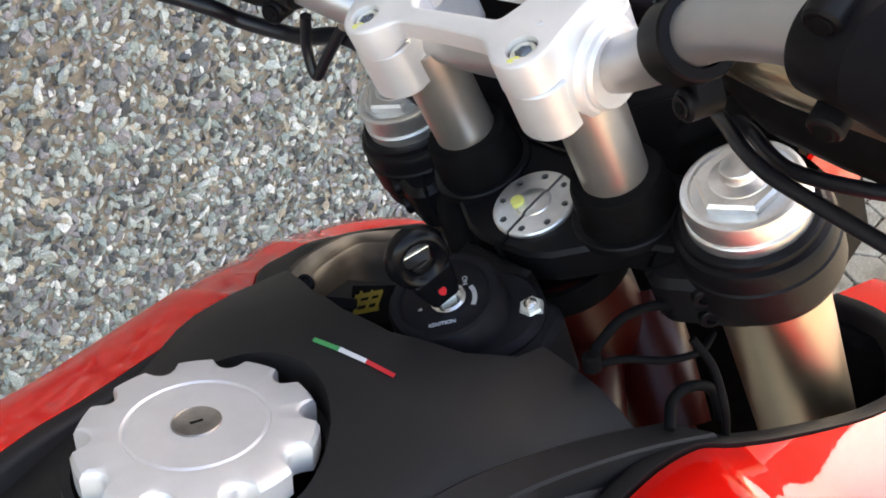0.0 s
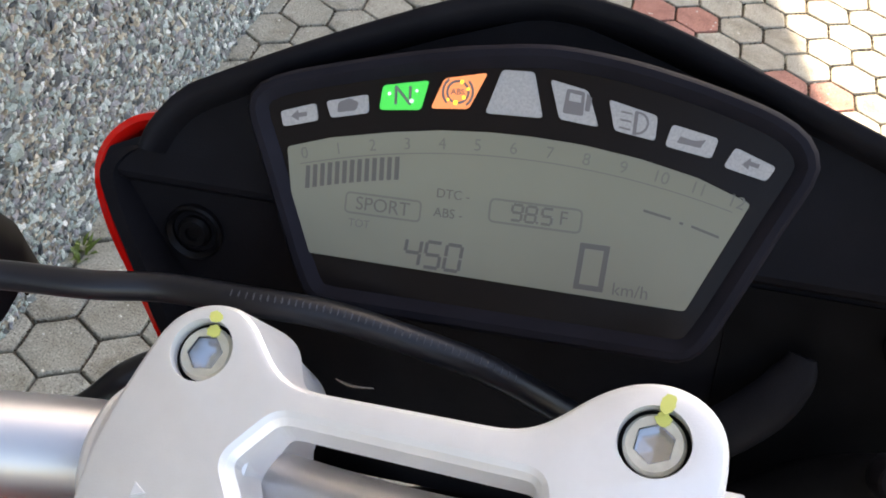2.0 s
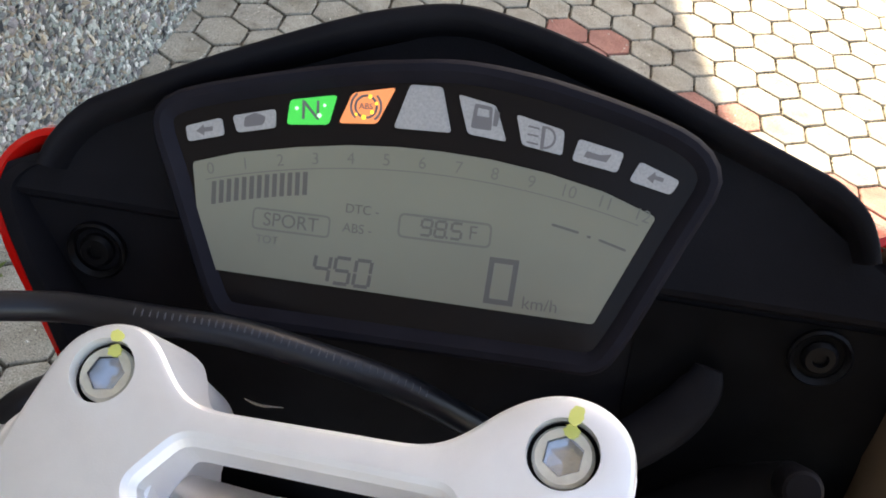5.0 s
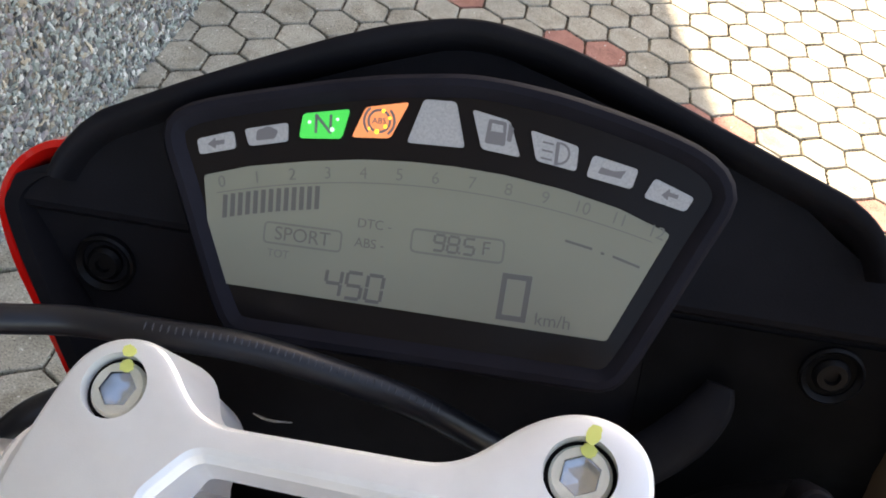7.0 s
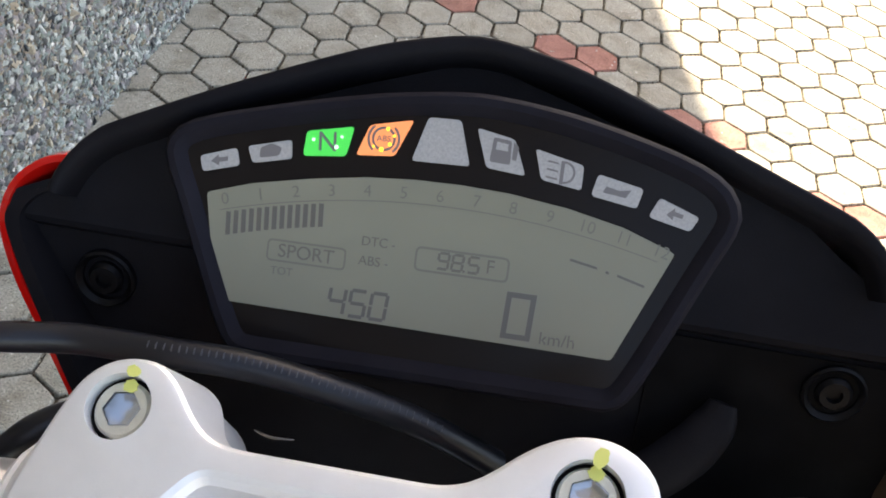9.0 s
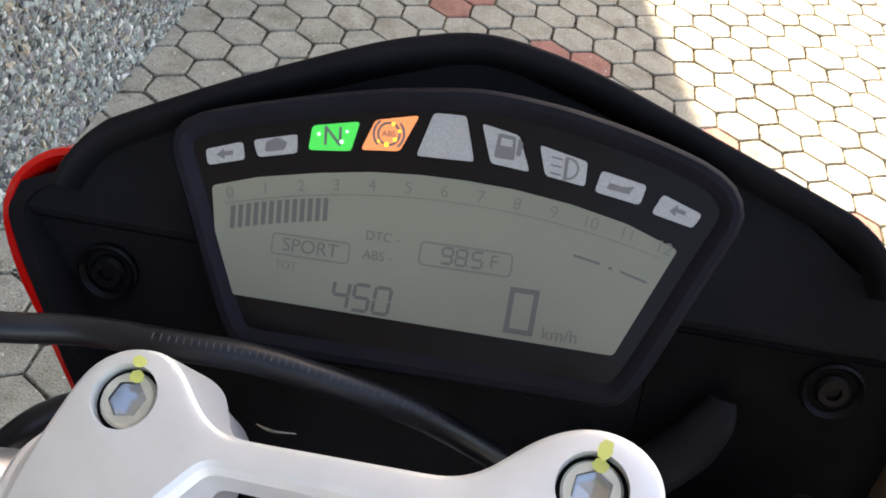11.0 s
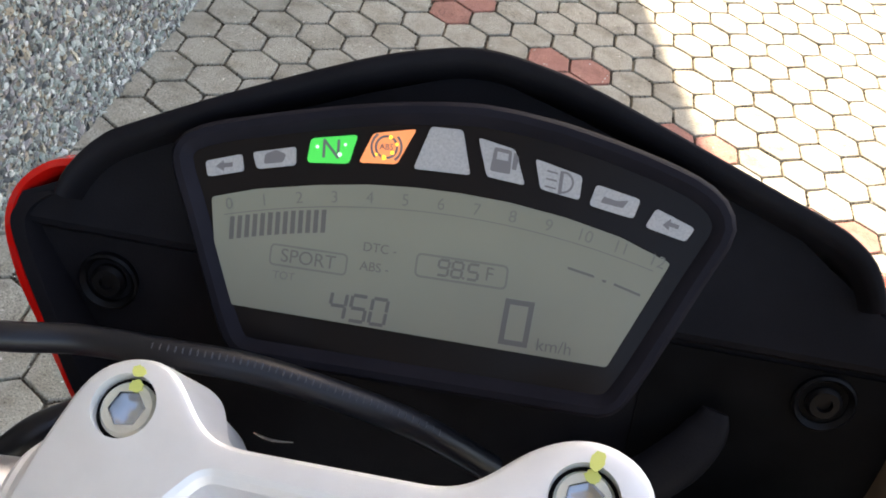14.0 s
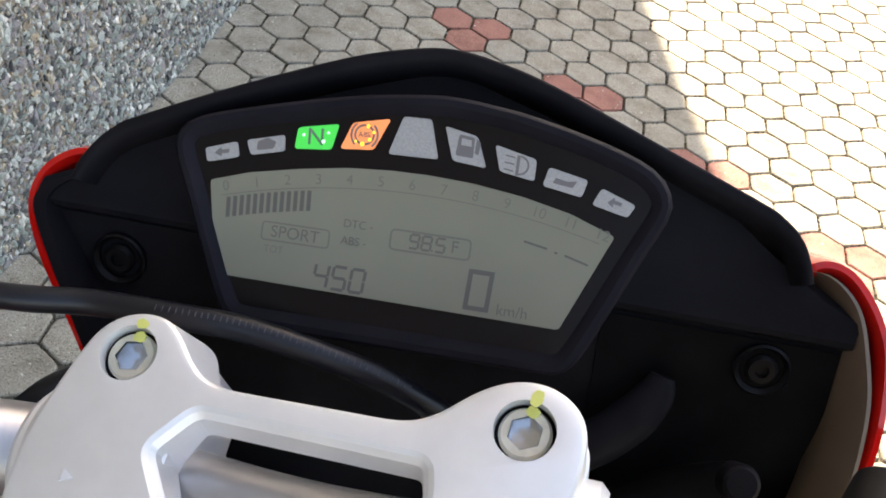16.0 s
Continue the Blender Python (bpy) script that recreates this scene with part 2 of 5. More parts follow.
def smooth_path(pts, n=8):
    """Catmull-Rom through the points."""
    P = [Vector(p) for p in pts]
    P = [2 * P[0] - P[1]] + P + [2 * P[-1] - P[-2]]
    out = []
    for i in range(1, len(P) - 2):
        a, b, c, d = P[i - 1:i + 3]
        for k in range(n):
            t = k / n
            out.append(0.5 * (2 * b + (c - a) * t + (2 * a - 5 * b + 4 * c - d) * t * t + (3 * b - a - 3 * c + d) * t ** 3))
    out.append(P[-2])
    return out


def sweep(bm, pts, radius, seg=16, n=8, squash=(1, 1), up=(0, 0, 1)):
    """A tube along a smooth path; radius is one number or one per given point."""
    line = smooth_path(pts, n)
    rad = [radius] * len(line)
    if not isinstance(radius, (int, float)):
        rad = list(np.interp(np.linspace(0, len(pts) - 1, len(line)), range(len(pts)), radius))
    loops, side = [], None
    for i, p in enumerate(line):
        d = (line[min(i + 1, len(line) - 1)] - line[max(i - 1, 0)]).normalized()
        if side is None:
            side = d.cross(Vector(up)).normalized()
        side = (side - d * side.dot(d)).normalized()
        top = side.cross(d)
        loops.append([p + side * (rad[i] * squash[0] * math.cos(a)) + top * (rad[i] * squash[1] * math.sin(a))
                      for a in [2 * math.pi * k / seg for k in range(seg)]])
    rings(bm, loops)
    return bm


def lathe(bm, profile, frame_m, seg=32, closed_ends=True):
    """Turns (radius, height) pairs round the frame's z."""
    loops = []
    for r, z in profile:
        loops.append([frame_m @ Vector((r * math.cos(2 * math.pi * k / seg), r * math.sin(2 * math.pi * k / seg), z)) for k in range(seg)])
    rings(bm, loops, closed_ends)
    return bm


def prism(bm, outline, z0, z1, frame_m, bevel=0.0):
    """Extrudes a flat outline of the frame's xy between two heights, with chamfered rims."""
    c = Vector((sum(p[0] for p in outline) / len(outline), sum(p[1] for p in outline) / len(outline)))

    def shrink(k):
        out = []
        m = len(outline)
        for i in range(m):
            a, b, d = Vector(outline[i - 1]), Vector(outline[i]), Vector(outline[(i + 1) % m])
            n1 = Vector((-(b - a).y, (b - a).x)).normalized()
            n2 = Vector((-(d - b).y, (d - b).x)).normalized()
            nn = (n1 + n2)
            nn = nn.normalized() if nn.length > 1e-6 else n1
            q = b + nn * k * area_sign
            out.append(q)
        return out

    area = sum(outline[i - 1][0] * outline[i][1] - outline[i][0] * outline[i - 1][1] for i in range(len(outline)))
    area_sign = 1 if area > 0 else -1
    lev = [(z0, bevel), (z0 + bevel, 0), (z1 - bevel, 0), (z1, bevel)] if bevel else [(z0, 0), (z1, 0)]
    loops = []
    for z, k in lev:
        loops.append([frame_m @ Vector((p[0], p[1], z)) for p in (shrink(k) if k else outline)])
    if area_sign < 0:
        loops = [lp[::-1] for lp in loops]
    rings(bm, loops)
    return bm


def rounded(outline, r, n=5):
    """Rounds the corners of an outline."""
    out = []
    m = len(outline)
    for i in range(m):
        a, b, d = Vector(outline[i - 1]), Vector(outline[i]), Vector(outline[(i + 1) % m])
        k = min(r, (a - b).length * 0.45, (d - b).length * 0.45)
        p, q = b + (a - b).normalized() * k, b + (d - b).normalized() * k
        for j in range(n + 1):
            t = j / n
            out.append(p * (1 - t) ** 2 + b * 2 * t * (1 - t) + q * t * t)
    return [(v.x, v.y) for v in out]


def box(bm, size, m, bevel=0.0):
    x, y, z = [s / 2 for s in size]
    prism(bm, [(-x, -y), (x, -y), (x, y), (-x, y)], -z, z, m, bevel)
    return bm


def axes(o, x, y):
    """A frame from its origin, its x way and a way near its y."""
    x = Vector(x).normalized()
    y = Vector(y)
    y = (y - x * x.dot(y)).normalized()
    z = x.cross(y)
    return Matrix((x, y, z)).transposed().to_4x4().copy() if o is None else Matrix.Translation(o) @ Matrix((x, y, z)).transposed().to_4x4()


def along(a, b, side=(1, 0, 0)):
    """A frame at a whose z points to b."""
    z = (Vector(b) - Vector(a)).normalized()
    s = Vector(side)
    if abs(s.dot(z)) > 0.95:
        s = Vector((0, 1, 0))
    x = (s - z * s.dot(z)).normalized()
    return Matrix.Translation(a) @ Matrix((x, z.cross(x), z)).transposed().to_4x4()


def pipe(bm, a, b, r, bevel=0.001, seg=24, m=None):
    h = (Vector(b) - Vector(a)).length
    return lathe(bm, [(r - bevel, 0), (r, bevel), (r, h - bevel), (r - bevel, h)], along(a, b) if m is None else m, seg)


def carve(ob, cutters):
    """Cuts solids out of a mesh for good."""
    for bm in cutters:
        me = bpy.data.meshes.new("cut")
        bmesh.ops.recalc_face_normals(bm, faces=bm.faces[:])
        bm.to_mesh(me)
        bm.free()
        cut = new("cut", me)
        cut.parent = ob.parent
        mod = ob.modifiers.new("cut", "BOOLEAN")
        mod.operation, mod.solver, mod.object = "DIFFERENCE", "EXACT", cut
        bpy.context.view_layer.update()
        done = bpy.data.meshes.new_from_object(ob.evaluated_get(bpy.context.evaluated_depsgraph_get()))
        ob.modifiers.clear()
        ob.data = done
        bpy.data.objects.remove(cut)
    return ob


def words(name, text, size, m, mat, parent, label="", depth=0.0001, align="CENTER"):
    cu = bpy.data.curves.new("lettering", "FONT")
    cu.body, cu.size, cu.extrude = text, size, depth
    cu.align_x, cu.align_y = align, "CENTER"
    tmp = new("lettering", cu)
    bpy.context.view_layer.update()
    me = bpy.data.meshes.new_from_object(tmp.evaluated_get(bpy.context.evaluated_depsgraph_get()))
    bpy.data.objects.remove(tmp)
    me.transform(m)
    me.materials.clear()
    me.materials.append(mat)
    ob = new(name, me)
    ob.parent = home(parent)
    return tagged(ob, label)


# ---- setting ----
PITCH = 0.108
ORIGIN = Vector((-0.1558, 2.8542, 0))
WALL_X = -0.700


def wall_at(y):
    """The wall's face runs slightly askew to the motorcycle."""
    return -0.737 + 0.0447 * (y - 1.0)



ground_bm = bmesh.new()
for q in ((-60, -60), (60, -60), (60, 60), (-60, 60)):
    ground_bm.verts.new((q[0], q[1], -0.012))
ground_bm.faces.new(ground_bm.verts[:])
tagged(part("ground", ground_bm, joint_sand), "dark sand bed between the paving stones", "ground", kind="structure")

wall_bm = bmesh.new()
prism(wall_bm, [(WALL_X - 0.75, -6), (wall_at(-6), -6), (wall_at(6.38), 6.38), (WALL_X - 0.4, 6.38)], -0.05, 8.2, Matrix())
tagged(part("wall_house", wall_bm, mortar, smooth=False), "house wall rendered with crushed stone chips in mortar", "wall", kind="structure")

# crushed stone chips pressed into the mortar
rng = np.random.default_rng(5)
ico = bmesh.new()
bmesh.ops.create_icosphere(ico, subdivisions=1, radius=1.0)
ico_v = np.array([v.co[:] for v in ico.verts])
ico_f = np.array([[v.index for v in f.verts] for f in ico.faces])
ico.free()


def chips(name, y0, y1, z0, z1, step, size):
    ys, zs = np.meshgrid(np.arange(y0, y1, step), np.arange(z0, z1, step * 0.92))
    ys = ys + (np.arange(ys.shape[0])[:, None] % 2) * step / 2
    n = ys.size
    cen = np.stack([np.zeros(n), ys.ravel(), zs.ravel()], 1)
    cen[:, 1:] += rng.uniform(-0.45, 0.45, (n, 2)) * step
    cen[:, 0] = wall_at(cen[:, 1])
    keep = rng.random(n) < 0.93
    cen = cen[keep]
    n = len(cen)
    s = size * rng.lognormal(0, 0.30, (n, 1, 1))
    v = ico_v[None] * (1 + rng.uniform(-0.34, 0.34, (n, 12, 1)))
    v = v * np.stack([rng.uniform(0.4, 0.75, n), rng.uniform(0.85, 1.5, n), rng.uniform(0.6, 1.05, n)], 1)[:, None, :] * s
    a = rng.uniform(0, 6.28, n)
    ca, sa = np.cos(a)[:, None], np.sin(a)[:, None]
    y2 = v[:, :, 1] * ca - v[:, :, 2] * sa
    z2 = v[:, :, 1] * sa + v[:, :, 2] * ca
    tl = rng.normal(0, 0.36, (n, 2))
    x2 = v[:, :, 0] + y2 * tl[:, :1] + z2 * tl[:, 1:]
    v = np.stack([x2, y2, z2], 2) + cen[:, None, :]
    f = ico_f[None] + (np.arange(n) * 12)[:, None, None]
    me = bpy.data.meshes.new(name)
    v, f = v.reshape(-1, 3), f.reshape(-1, 3)
    me.vertices.add(len(v))
    me.vertices.foreach_set("co", v.ravel())
    me.loops.add(f.size)
    me.loops.foreach_set("vertex_index", f.ravel().astype(np.int32))
    me.polygons.add(len(f))
    me.polygons.foreach_set("loop_start", np.arange(0, f.size, 3, dtype=np.int32))
    me.update(calc_edges=True)
    me.shade_flat()
    me.materials.append(stone_chip)
    ob = new(name, me)
    return tagged(ob, "grey green angular stone chips pressed into the mortar of the house wall", "stone chips", kind="stuff")


chips("stone_chips", 0.25, 3.4, 0.0, 1.25, 0.0083, 0.0055)
chips("stone_chips", 0.3, 1.9, 1.25, 2.1, 0.0083, 0.0055)
chips("stone_chips", -0.6, 1.9, 2.1, 3.0, 0.0190, 0.0118)
chips("stone_chips", -0.6, 0.3, 1.25, 2.1, 0.0190, 0.0118)

# ---- the motorcycle, leaning on its side stand ----
bike = new("motorcycle")
bike.matrix_world = pose(0.2435, 0, 0, 0, -11.5, 0)
tagged(bike, "red and black sports motorcycle leaning on its side stand", "motorcycle")

# frames in the motorcycle's own space
CL = axes((-0.0081, 0.4801, 1.1782), (0.997, -0.071, 0.009), (0.061, 0.917, 0.395))   # handlebar clamp
DA = axes((-0.0011, 0.5515, 1.1847), (1.0, -0.023, -0.007), (0.020, 0.604, 0.797))        # instrument


def cl(x, y, z):
    return CL @ Vector((x, y, z))


def da(x, y, z):
    return DA @ Vector((x, y, z))


# -- front wheel and lower fork, under the headlamp cowl
BAR_Z = -0.0215
STEM = (0.0056, -0.0199)
FORK_X = (0.1082, -0.0927)
FORK_Y = 0.003

# handlebar
half = [(0.0, -0.003, BAR_Z - 0.002), (0.045, -0.001, BAR_Z - 0.0005), (0.066, 0.0005, BAR_Z + 0.001), (0.082, -0.003, BAR_Z + 0.010), (0.103, -0.009, 0.0035),
        (0.125, -0.0125, 0.0195), (0.142, -0.0135, 0.0245), (0.170, -0.018, 0.028), (0.26, -0.045, 0.030), (0.36, -0.080, 0.030)]
pts = [cl(-x, y, z) for x, y, z in half[:0:-1]] + [cl(x, y, z) for x, y, z in half]
rad = [0.0111] * 9
bm = bmesh.new()
sweep(bm, pts, rad + [0.0111] + rad[::-1], 24, 8)
part("handlebar", bm, bar_metal, bike, "satin aluminium handlebar tube")

# upper clamp bridge
crest = [(-44, 31.6), (-49.2, 30.4), (-54.2, 26), (-57.8, 13), (-60.5, 0), (-60, -16), (-56, -26), (-49, -32.5), (-42, -33.5), (-35.5, -31), (-30.5, -25), (-25, -20.5), (0, -20),
         (25, -20.5), (30.5, -25), (35.5, -31), (42, -33.5), (49, -32.5), (55, -28), (57, -20), (56, -8), (56, 6), (58, 16), (57.6, 24.3), (55.6, 28.4), (52.2, 30.9), (48, 32.6), (42.8, 32.6), (37.6, 30.8), (32, 27), (27, 21.6), (21, 18.4), (0, 18.0),
         (-21.5, 17.5), (-26.3, 18.6), (-30.7, 22.8), (-34.6, 28), (-39.2, 31.4)]
window = [(27, 11.6), (29, 3.5), (24, -10), (-24, -11.5), (-33, 1.5), (-25, 12)]
ANG = 216


def by_angle(loop, n=ANG):
    """Resamples a star-shaped loop at even angles round its middle."""
    seg = [(Vector(loop[i - 1]), Vector(loop[i])) for i in range(len(loop))]
    out = []
    for k in range(n):
        a = 2 * math.pi * k / n
        d = Vector((math.cos(a), math.sin(a)))
        best = 0
        for p, q in seg:
            e = q - p
            den = d.x * e.y - d.y * e.x
            if abs(den) < 1e-12:
                continue
            t = (p.x * e.y - p.y * e.x) / den
            u = (p.x * d.y - p.y * d.x) / den
            if t > 0 and -1e-9 <= u <= 1 + 1e-9:
                best = max(best, t)
        out.append(d * best)
    return out


def by_length(loop, n=ANG):
    """Resamples a loop at even steps along it, from its point on the x axis."""
    P = np.array(loop + loop[:1])
    d = np.concatenate([[0], np.cumsum(np.hypot(*np.diff(P, axis=0).T))])
    q = np.stack([np.interp(np.linspace(0, d[-1], 8 * n, endpoint=False), d, P[:, i]) for i in (0, 1)], 1)
    first = int(np.argmin(np.abs(q[:, 1]) + (q[:, 0] < 0)))
    return [Vector(p) for p in np.roll(q, -first, axis=0)[::8]]


def facing(ring, loop):
    """For each point of the ring the nearest step of the loop, without turning back."""
    out, last, n = [], 0, len(loop)
    for k, p in enumerate(ring):
        i = min(range(n), key=lambda j: (loop[j] - p).length_squared)
        if k < 20 and i > n * 0.8:
            i = 0
        last = max(last, i)
        out.append(last)
    return out


def eased(loop):
    n = len(loop)
    return [(loop[i - 2] + loop[i - 1] * 2 + loop[i] * 3 + loop[(i + 1) % n] * 2 + loop[(i + 2) % n]) / 9 for i in range(n)]


def inset(loop, k):
    n = len(loop)
    out = []
    for i in range(n):
        d = loop[(i + 1) % n] - loop[i - 1]
        out.append(loop[i] + Vector((-d.y, d.x)).normalized() * k)
    return out


tl = inset(eased(eased(by_length([(x / 1000, y / 1000) for x, y in rounded(crest, 4, 4)]))), -0.0004)
# the foot stands out beside the front left screw
ol = [p + (q - p) * math.exp(-((p.x + 0.033) ** 2 + (p.y - 0.027) ** 2) / 0.00011) for p, q in zip(tl, eased(inset(tl, -0.0034)))]
il = by_angle([(x / 1000, y / 1000) for x, y in rounded(window, 3, 4)], 720)
il_step = facing(tl, il)


def rail_z(x):
    """Underside: thin rails in the middle, thicker ends on the risers."""
    return -0.0060 - 0.0065 * min(1.0, max(0.0, (abs(x) - 0.024) / 0.008))


bm = bmesh.new()
loops = []
for k, z in ((0.0, -0.0125), (0.0, 0.0012), (0.0003, 0.0022), (0.0010, 0.0029), (0.0018, 0.0032)):
    loops.append([cl(p.x, p.y, z if z > -0.01 else rail_z(p.x)) for p in inset(tl if z > -0.01 else ol, k)])
for k, z in ((-0.0012, 0.0032), (0.0, 0.0026), (0.0012, 0.0010), (0.0024, -0.0125)):
    rim = inset(il, k)
    loops.append([cl(rim[i].x, rim[i].y, z if z > -0.01 else rail_z(rim[i].x)) for i in il_step])
loops.append(loops[0])
vs = [[bm.verts.new(p) for p in lp] for lp in loops[:-1]]
vs.append(vs[0])
for a, b in zip(vs, vs[1:]):
    for i in range(ANG):
        bm.faces.new((a[i], a[(i + 1) % ANG], b[(i + 1) % ANG], b[i]))
bridge = part("clamp_bridge", bm, silver, bike, "silver bar clamp with a long window", sharp=50)
SCREWS = [(-0.0447, 0.0213), (0.0450, 0.0217), (-0.0452, -0.0217), (0.0454, -0.0217)]
cuts = []
for x, y in SCREWS:
    c = bmesh.new()
    lathe(c, [(0.0066, -0.0065), (0.0066, 0.02)], CL @ Matrix.Translation((x, y, 0)), 32)
    cuts.append(c)
carve(bridge, cuts)
bridge.data.set_sharp_from_angle(angle=radians(24))


def socket_screw(x, y, turn):
    m = CL @ pose(x, y, -0.0058, 0, 0, turn)
    bm = bmesh.new()
    n = 36
    lp = []
    for r, z in ((0.0057, 0.0), (0.0057, 0.0062), (0.0051, 0.0072)):
        lp.append([m @ Vector((r * math.cos(2 * math.pi * k / n), r * math.sin(2 * math.pi * k / n), z)) for k in range(n)])
    for z, rr in ((0.0072, 0.0039), (0.0016, 0.0039)):
        ring = []
        for k in range(n):
            a = 2 * math.pi * k / n
            h = rr * math.cos(math.pi / 6) / math.cos((a % (math.pi / 3)) - math.pi / 6)
            ring.append(m @ Vector((h * math.cos(a), h * math.sin(a), z)))
        lp.append(ring)
    rings(bm, lp)
    s = part("socket_screw", bm, steel, bridge, "zinc plated socket screw", sharp=25)
    # black ring in the recess: the shade of the gap, put in as colour
    bm = bmesh.new()
    lathe(bm, [(0.0057, 0.0030), (0.0057, 0.0052), (0.00655, 0.0056), (0.00655, 0.0030)], m, 36, False)
    part("washer", bm, rubber, s, "dark ring that paints the shaded gap round the screw head")
    bm = bmesh.new()
    cup = []
    for z, rr in ((0.0071, 0.0038), (0.0066, 0.0036), (0.0021, 0.0035)):
        cup.append([m @ Vector((rr * math.cos(math.pi * k / 3), rr * math.sin(math.pi * k / 3), z)) for k in range(6)])
    cup.append([m @ Vector((0.0004 * math.cos(math.pi * k / 3), 0.0004 * math.sin(math.pi * k / 3), 0.0019)) for k in range(6)])
    rings(bm, cup, False)
    bm.faces.new([v for v in bm.verts[-6:]])
    part("socket", bm, bright_steel, s, "bright hexagon socket", smooth=False)
    return s


for (x, y), turn in zip(SCREWS, (10, 25, 40, 18)):
    socket_screw(x, y, turn)
# inspection paint: a dab on each screw head and a short stroke on the clamp beside it
for n, ((x, y), way) in enumerate(zip(SCREWS, (84, 80, -84, -87))):
    a = radians(way)
    for r, z, long, w in ((0.0046, 0.00145, 0.0013, 0.0015), ((0.0072, 0.0072, 0.0078, 0.0078)[n], 0.0031, (0.0012, 0.0021, 0.0014, 0.0012)[n], 0.0014)):
        bm = bmesh.new()
        ragged = random.Random(7 * n + int(r * 10000))
        outline = [(long * math.cos(k * math.pi / 10) * ragged.uniform(0.85, 1.15), w * math.sin(k * math.pi / 10) * ragged.uniform(0.85, 1.15)) for k in range(20)]
        prism(bm, outline, 0.0, 0.0003, CL @ pose(x + math.cos(a) * r, y + math.sin(a) * r, z, 0, 0, way))
        part("paint_mark", bm, yellow_mark, bridge, "yellow paint mark")
# two small punched arrow marks, white to stand for their glint
for x in (-0.0468, 0.0452):
    bm = bmesh.new()
    prism(bm, [(-0.0016, -0.0012), (0.0012, 0), (-0.0014, 0.0015)], 0.0030, 0.0035, CL @ Matrix.Translation((x, -0.008, 0)))
    part("arrow_mark", bm, white_print, bridge, "small arrow mark painted white for its glint")

# lower clamp halves and risers
RISER = [(-0.0400, -0.0060), (0.0505, -0.0062)]
for side, (rx, ry) in zip((-1, 1), RISER):
    cx = side * 0.0455
    bm = bmesh.new()
    out = []
    for k in range(40):
        a = 2 * math.pi * k / 40
        y = 0.0215 if math.sin(a) > 0 else -0.0215
        out.append((cx + 0.0118 * math.cos(a) * (1.12 if side * math.cos(a) > 0 else 1.32), y + 0.0112 * math.sin(a)))
    prism(bm, out, -0.0365, -0.0127, CL, 0.0008)
    riser = part("riser", bm, silver, bike, "champagne aluminium handlebar riser")
    bm = bmesh.new()
    m = CL @ pose(side * 0.030, 0, BAR_Z, 0, 90, 0)
    lathe(bm, [(0.019, 0), (0.0205, 0.0015)] + [(0.0205, 0.032 if side > 0 else 0.031)] + [(0.0185, 0.034)], m if side > 0 else CL @ pose(-0.030, 0, BAR_Z, 0, -90, 0), 40)
    part("clamp_barrel", bm, silver, riser, "round silver clamp barrel")
    bm = bmesh.new()
    m = CL @ pose(side * 0.060, 0, BAR_Z, 0, 90 * side, 0)
    lathe(bm, [(0.0172, 0), (0.0172, 0.006), (0.0158, 0.0075)], m, 40)
    part("collar", bm, silver, riser, "silver collar round the bar")
    bm = bmesh.new()
    lathe(bm, [(0.0150, -0.0800), (0.0150, -0.040), (0.0152, -0.030), (0.0150, -0.024)], CL @ Matrix.Translation((rx, ry, 0)), 48)
    part("post", bm, riser_metal, riser, "round riser post")
    bm = bmesh.new()
    lathe(bm, [(0.0225, -0.106), (0.0222, -0.097), (0.0212, -0.0835), (0.0200, -0.0805), (0.0151, -0.0795)], CL @ Matrix.Translation((rx, ry, 0)), 48)
    part("rubber_base", bm, rubber, riser, "black rubber riser base")

# top yoke
YT = -0.104


def yoke_side(sgn, fx):
    """Outline of one half of the yoke, from the middle of its rear edge round the fork to its front."""
    c = abs(fx - STEM[0])
    rows = [(0.0, -0.027), (0.014, -0.0265), (0.026, -0.0225), (0.041, -0.012), (0.052, -0.004), (0.060, -0.003)]
    rows += [(c + 0.0345 * math.cos(radians(a)), 0.0229 + 0.0345 * math.sin(radians(a))) for a in range(-140, 111, 10)]
    rows += [(0.078, 0.045), (0.05, 0.040), (0.025, 0.035), (0.0, 0.034)]
    return [(sgn * x + STEM[0], y + STEM[1]) for x, y in rows]


out = yoke_side(1, FORK_X[0]) + yoke_side(-1, FORK_X[1])[-2:0:-1]
bm = bmesh.new()
prism(bm, out, YT - 0.020, YT, CL, 0.002)
yoke = part("top_yoke", bm, black_metal, bike, "black top yoke of the fork")


def band_outline(circles, n=36):
    """Outline of the band stretched round some circles (x, y, radius)."""
    pts = sorted({(round(x + r * math.cos(2 * math.pi * k / n), 5), round(y + r * math.sin(2 * math.pi * k / n), 5)) for x, y, r in circles for k in range(n)})
    loop = []
    for seq in (pts, pts[::-1]):
        run = []
        for q in seq:
            while len(run) > 1 and (run[-1][0] - run[-2][0]) * (q[1] - run[-2][1]) - (run[-1][1] - run[-2][1]) * (q[0] - run[-2][0]) <= 0:
                run.pop()
            run.append(q)
        loop += run[:-1]
    return loop


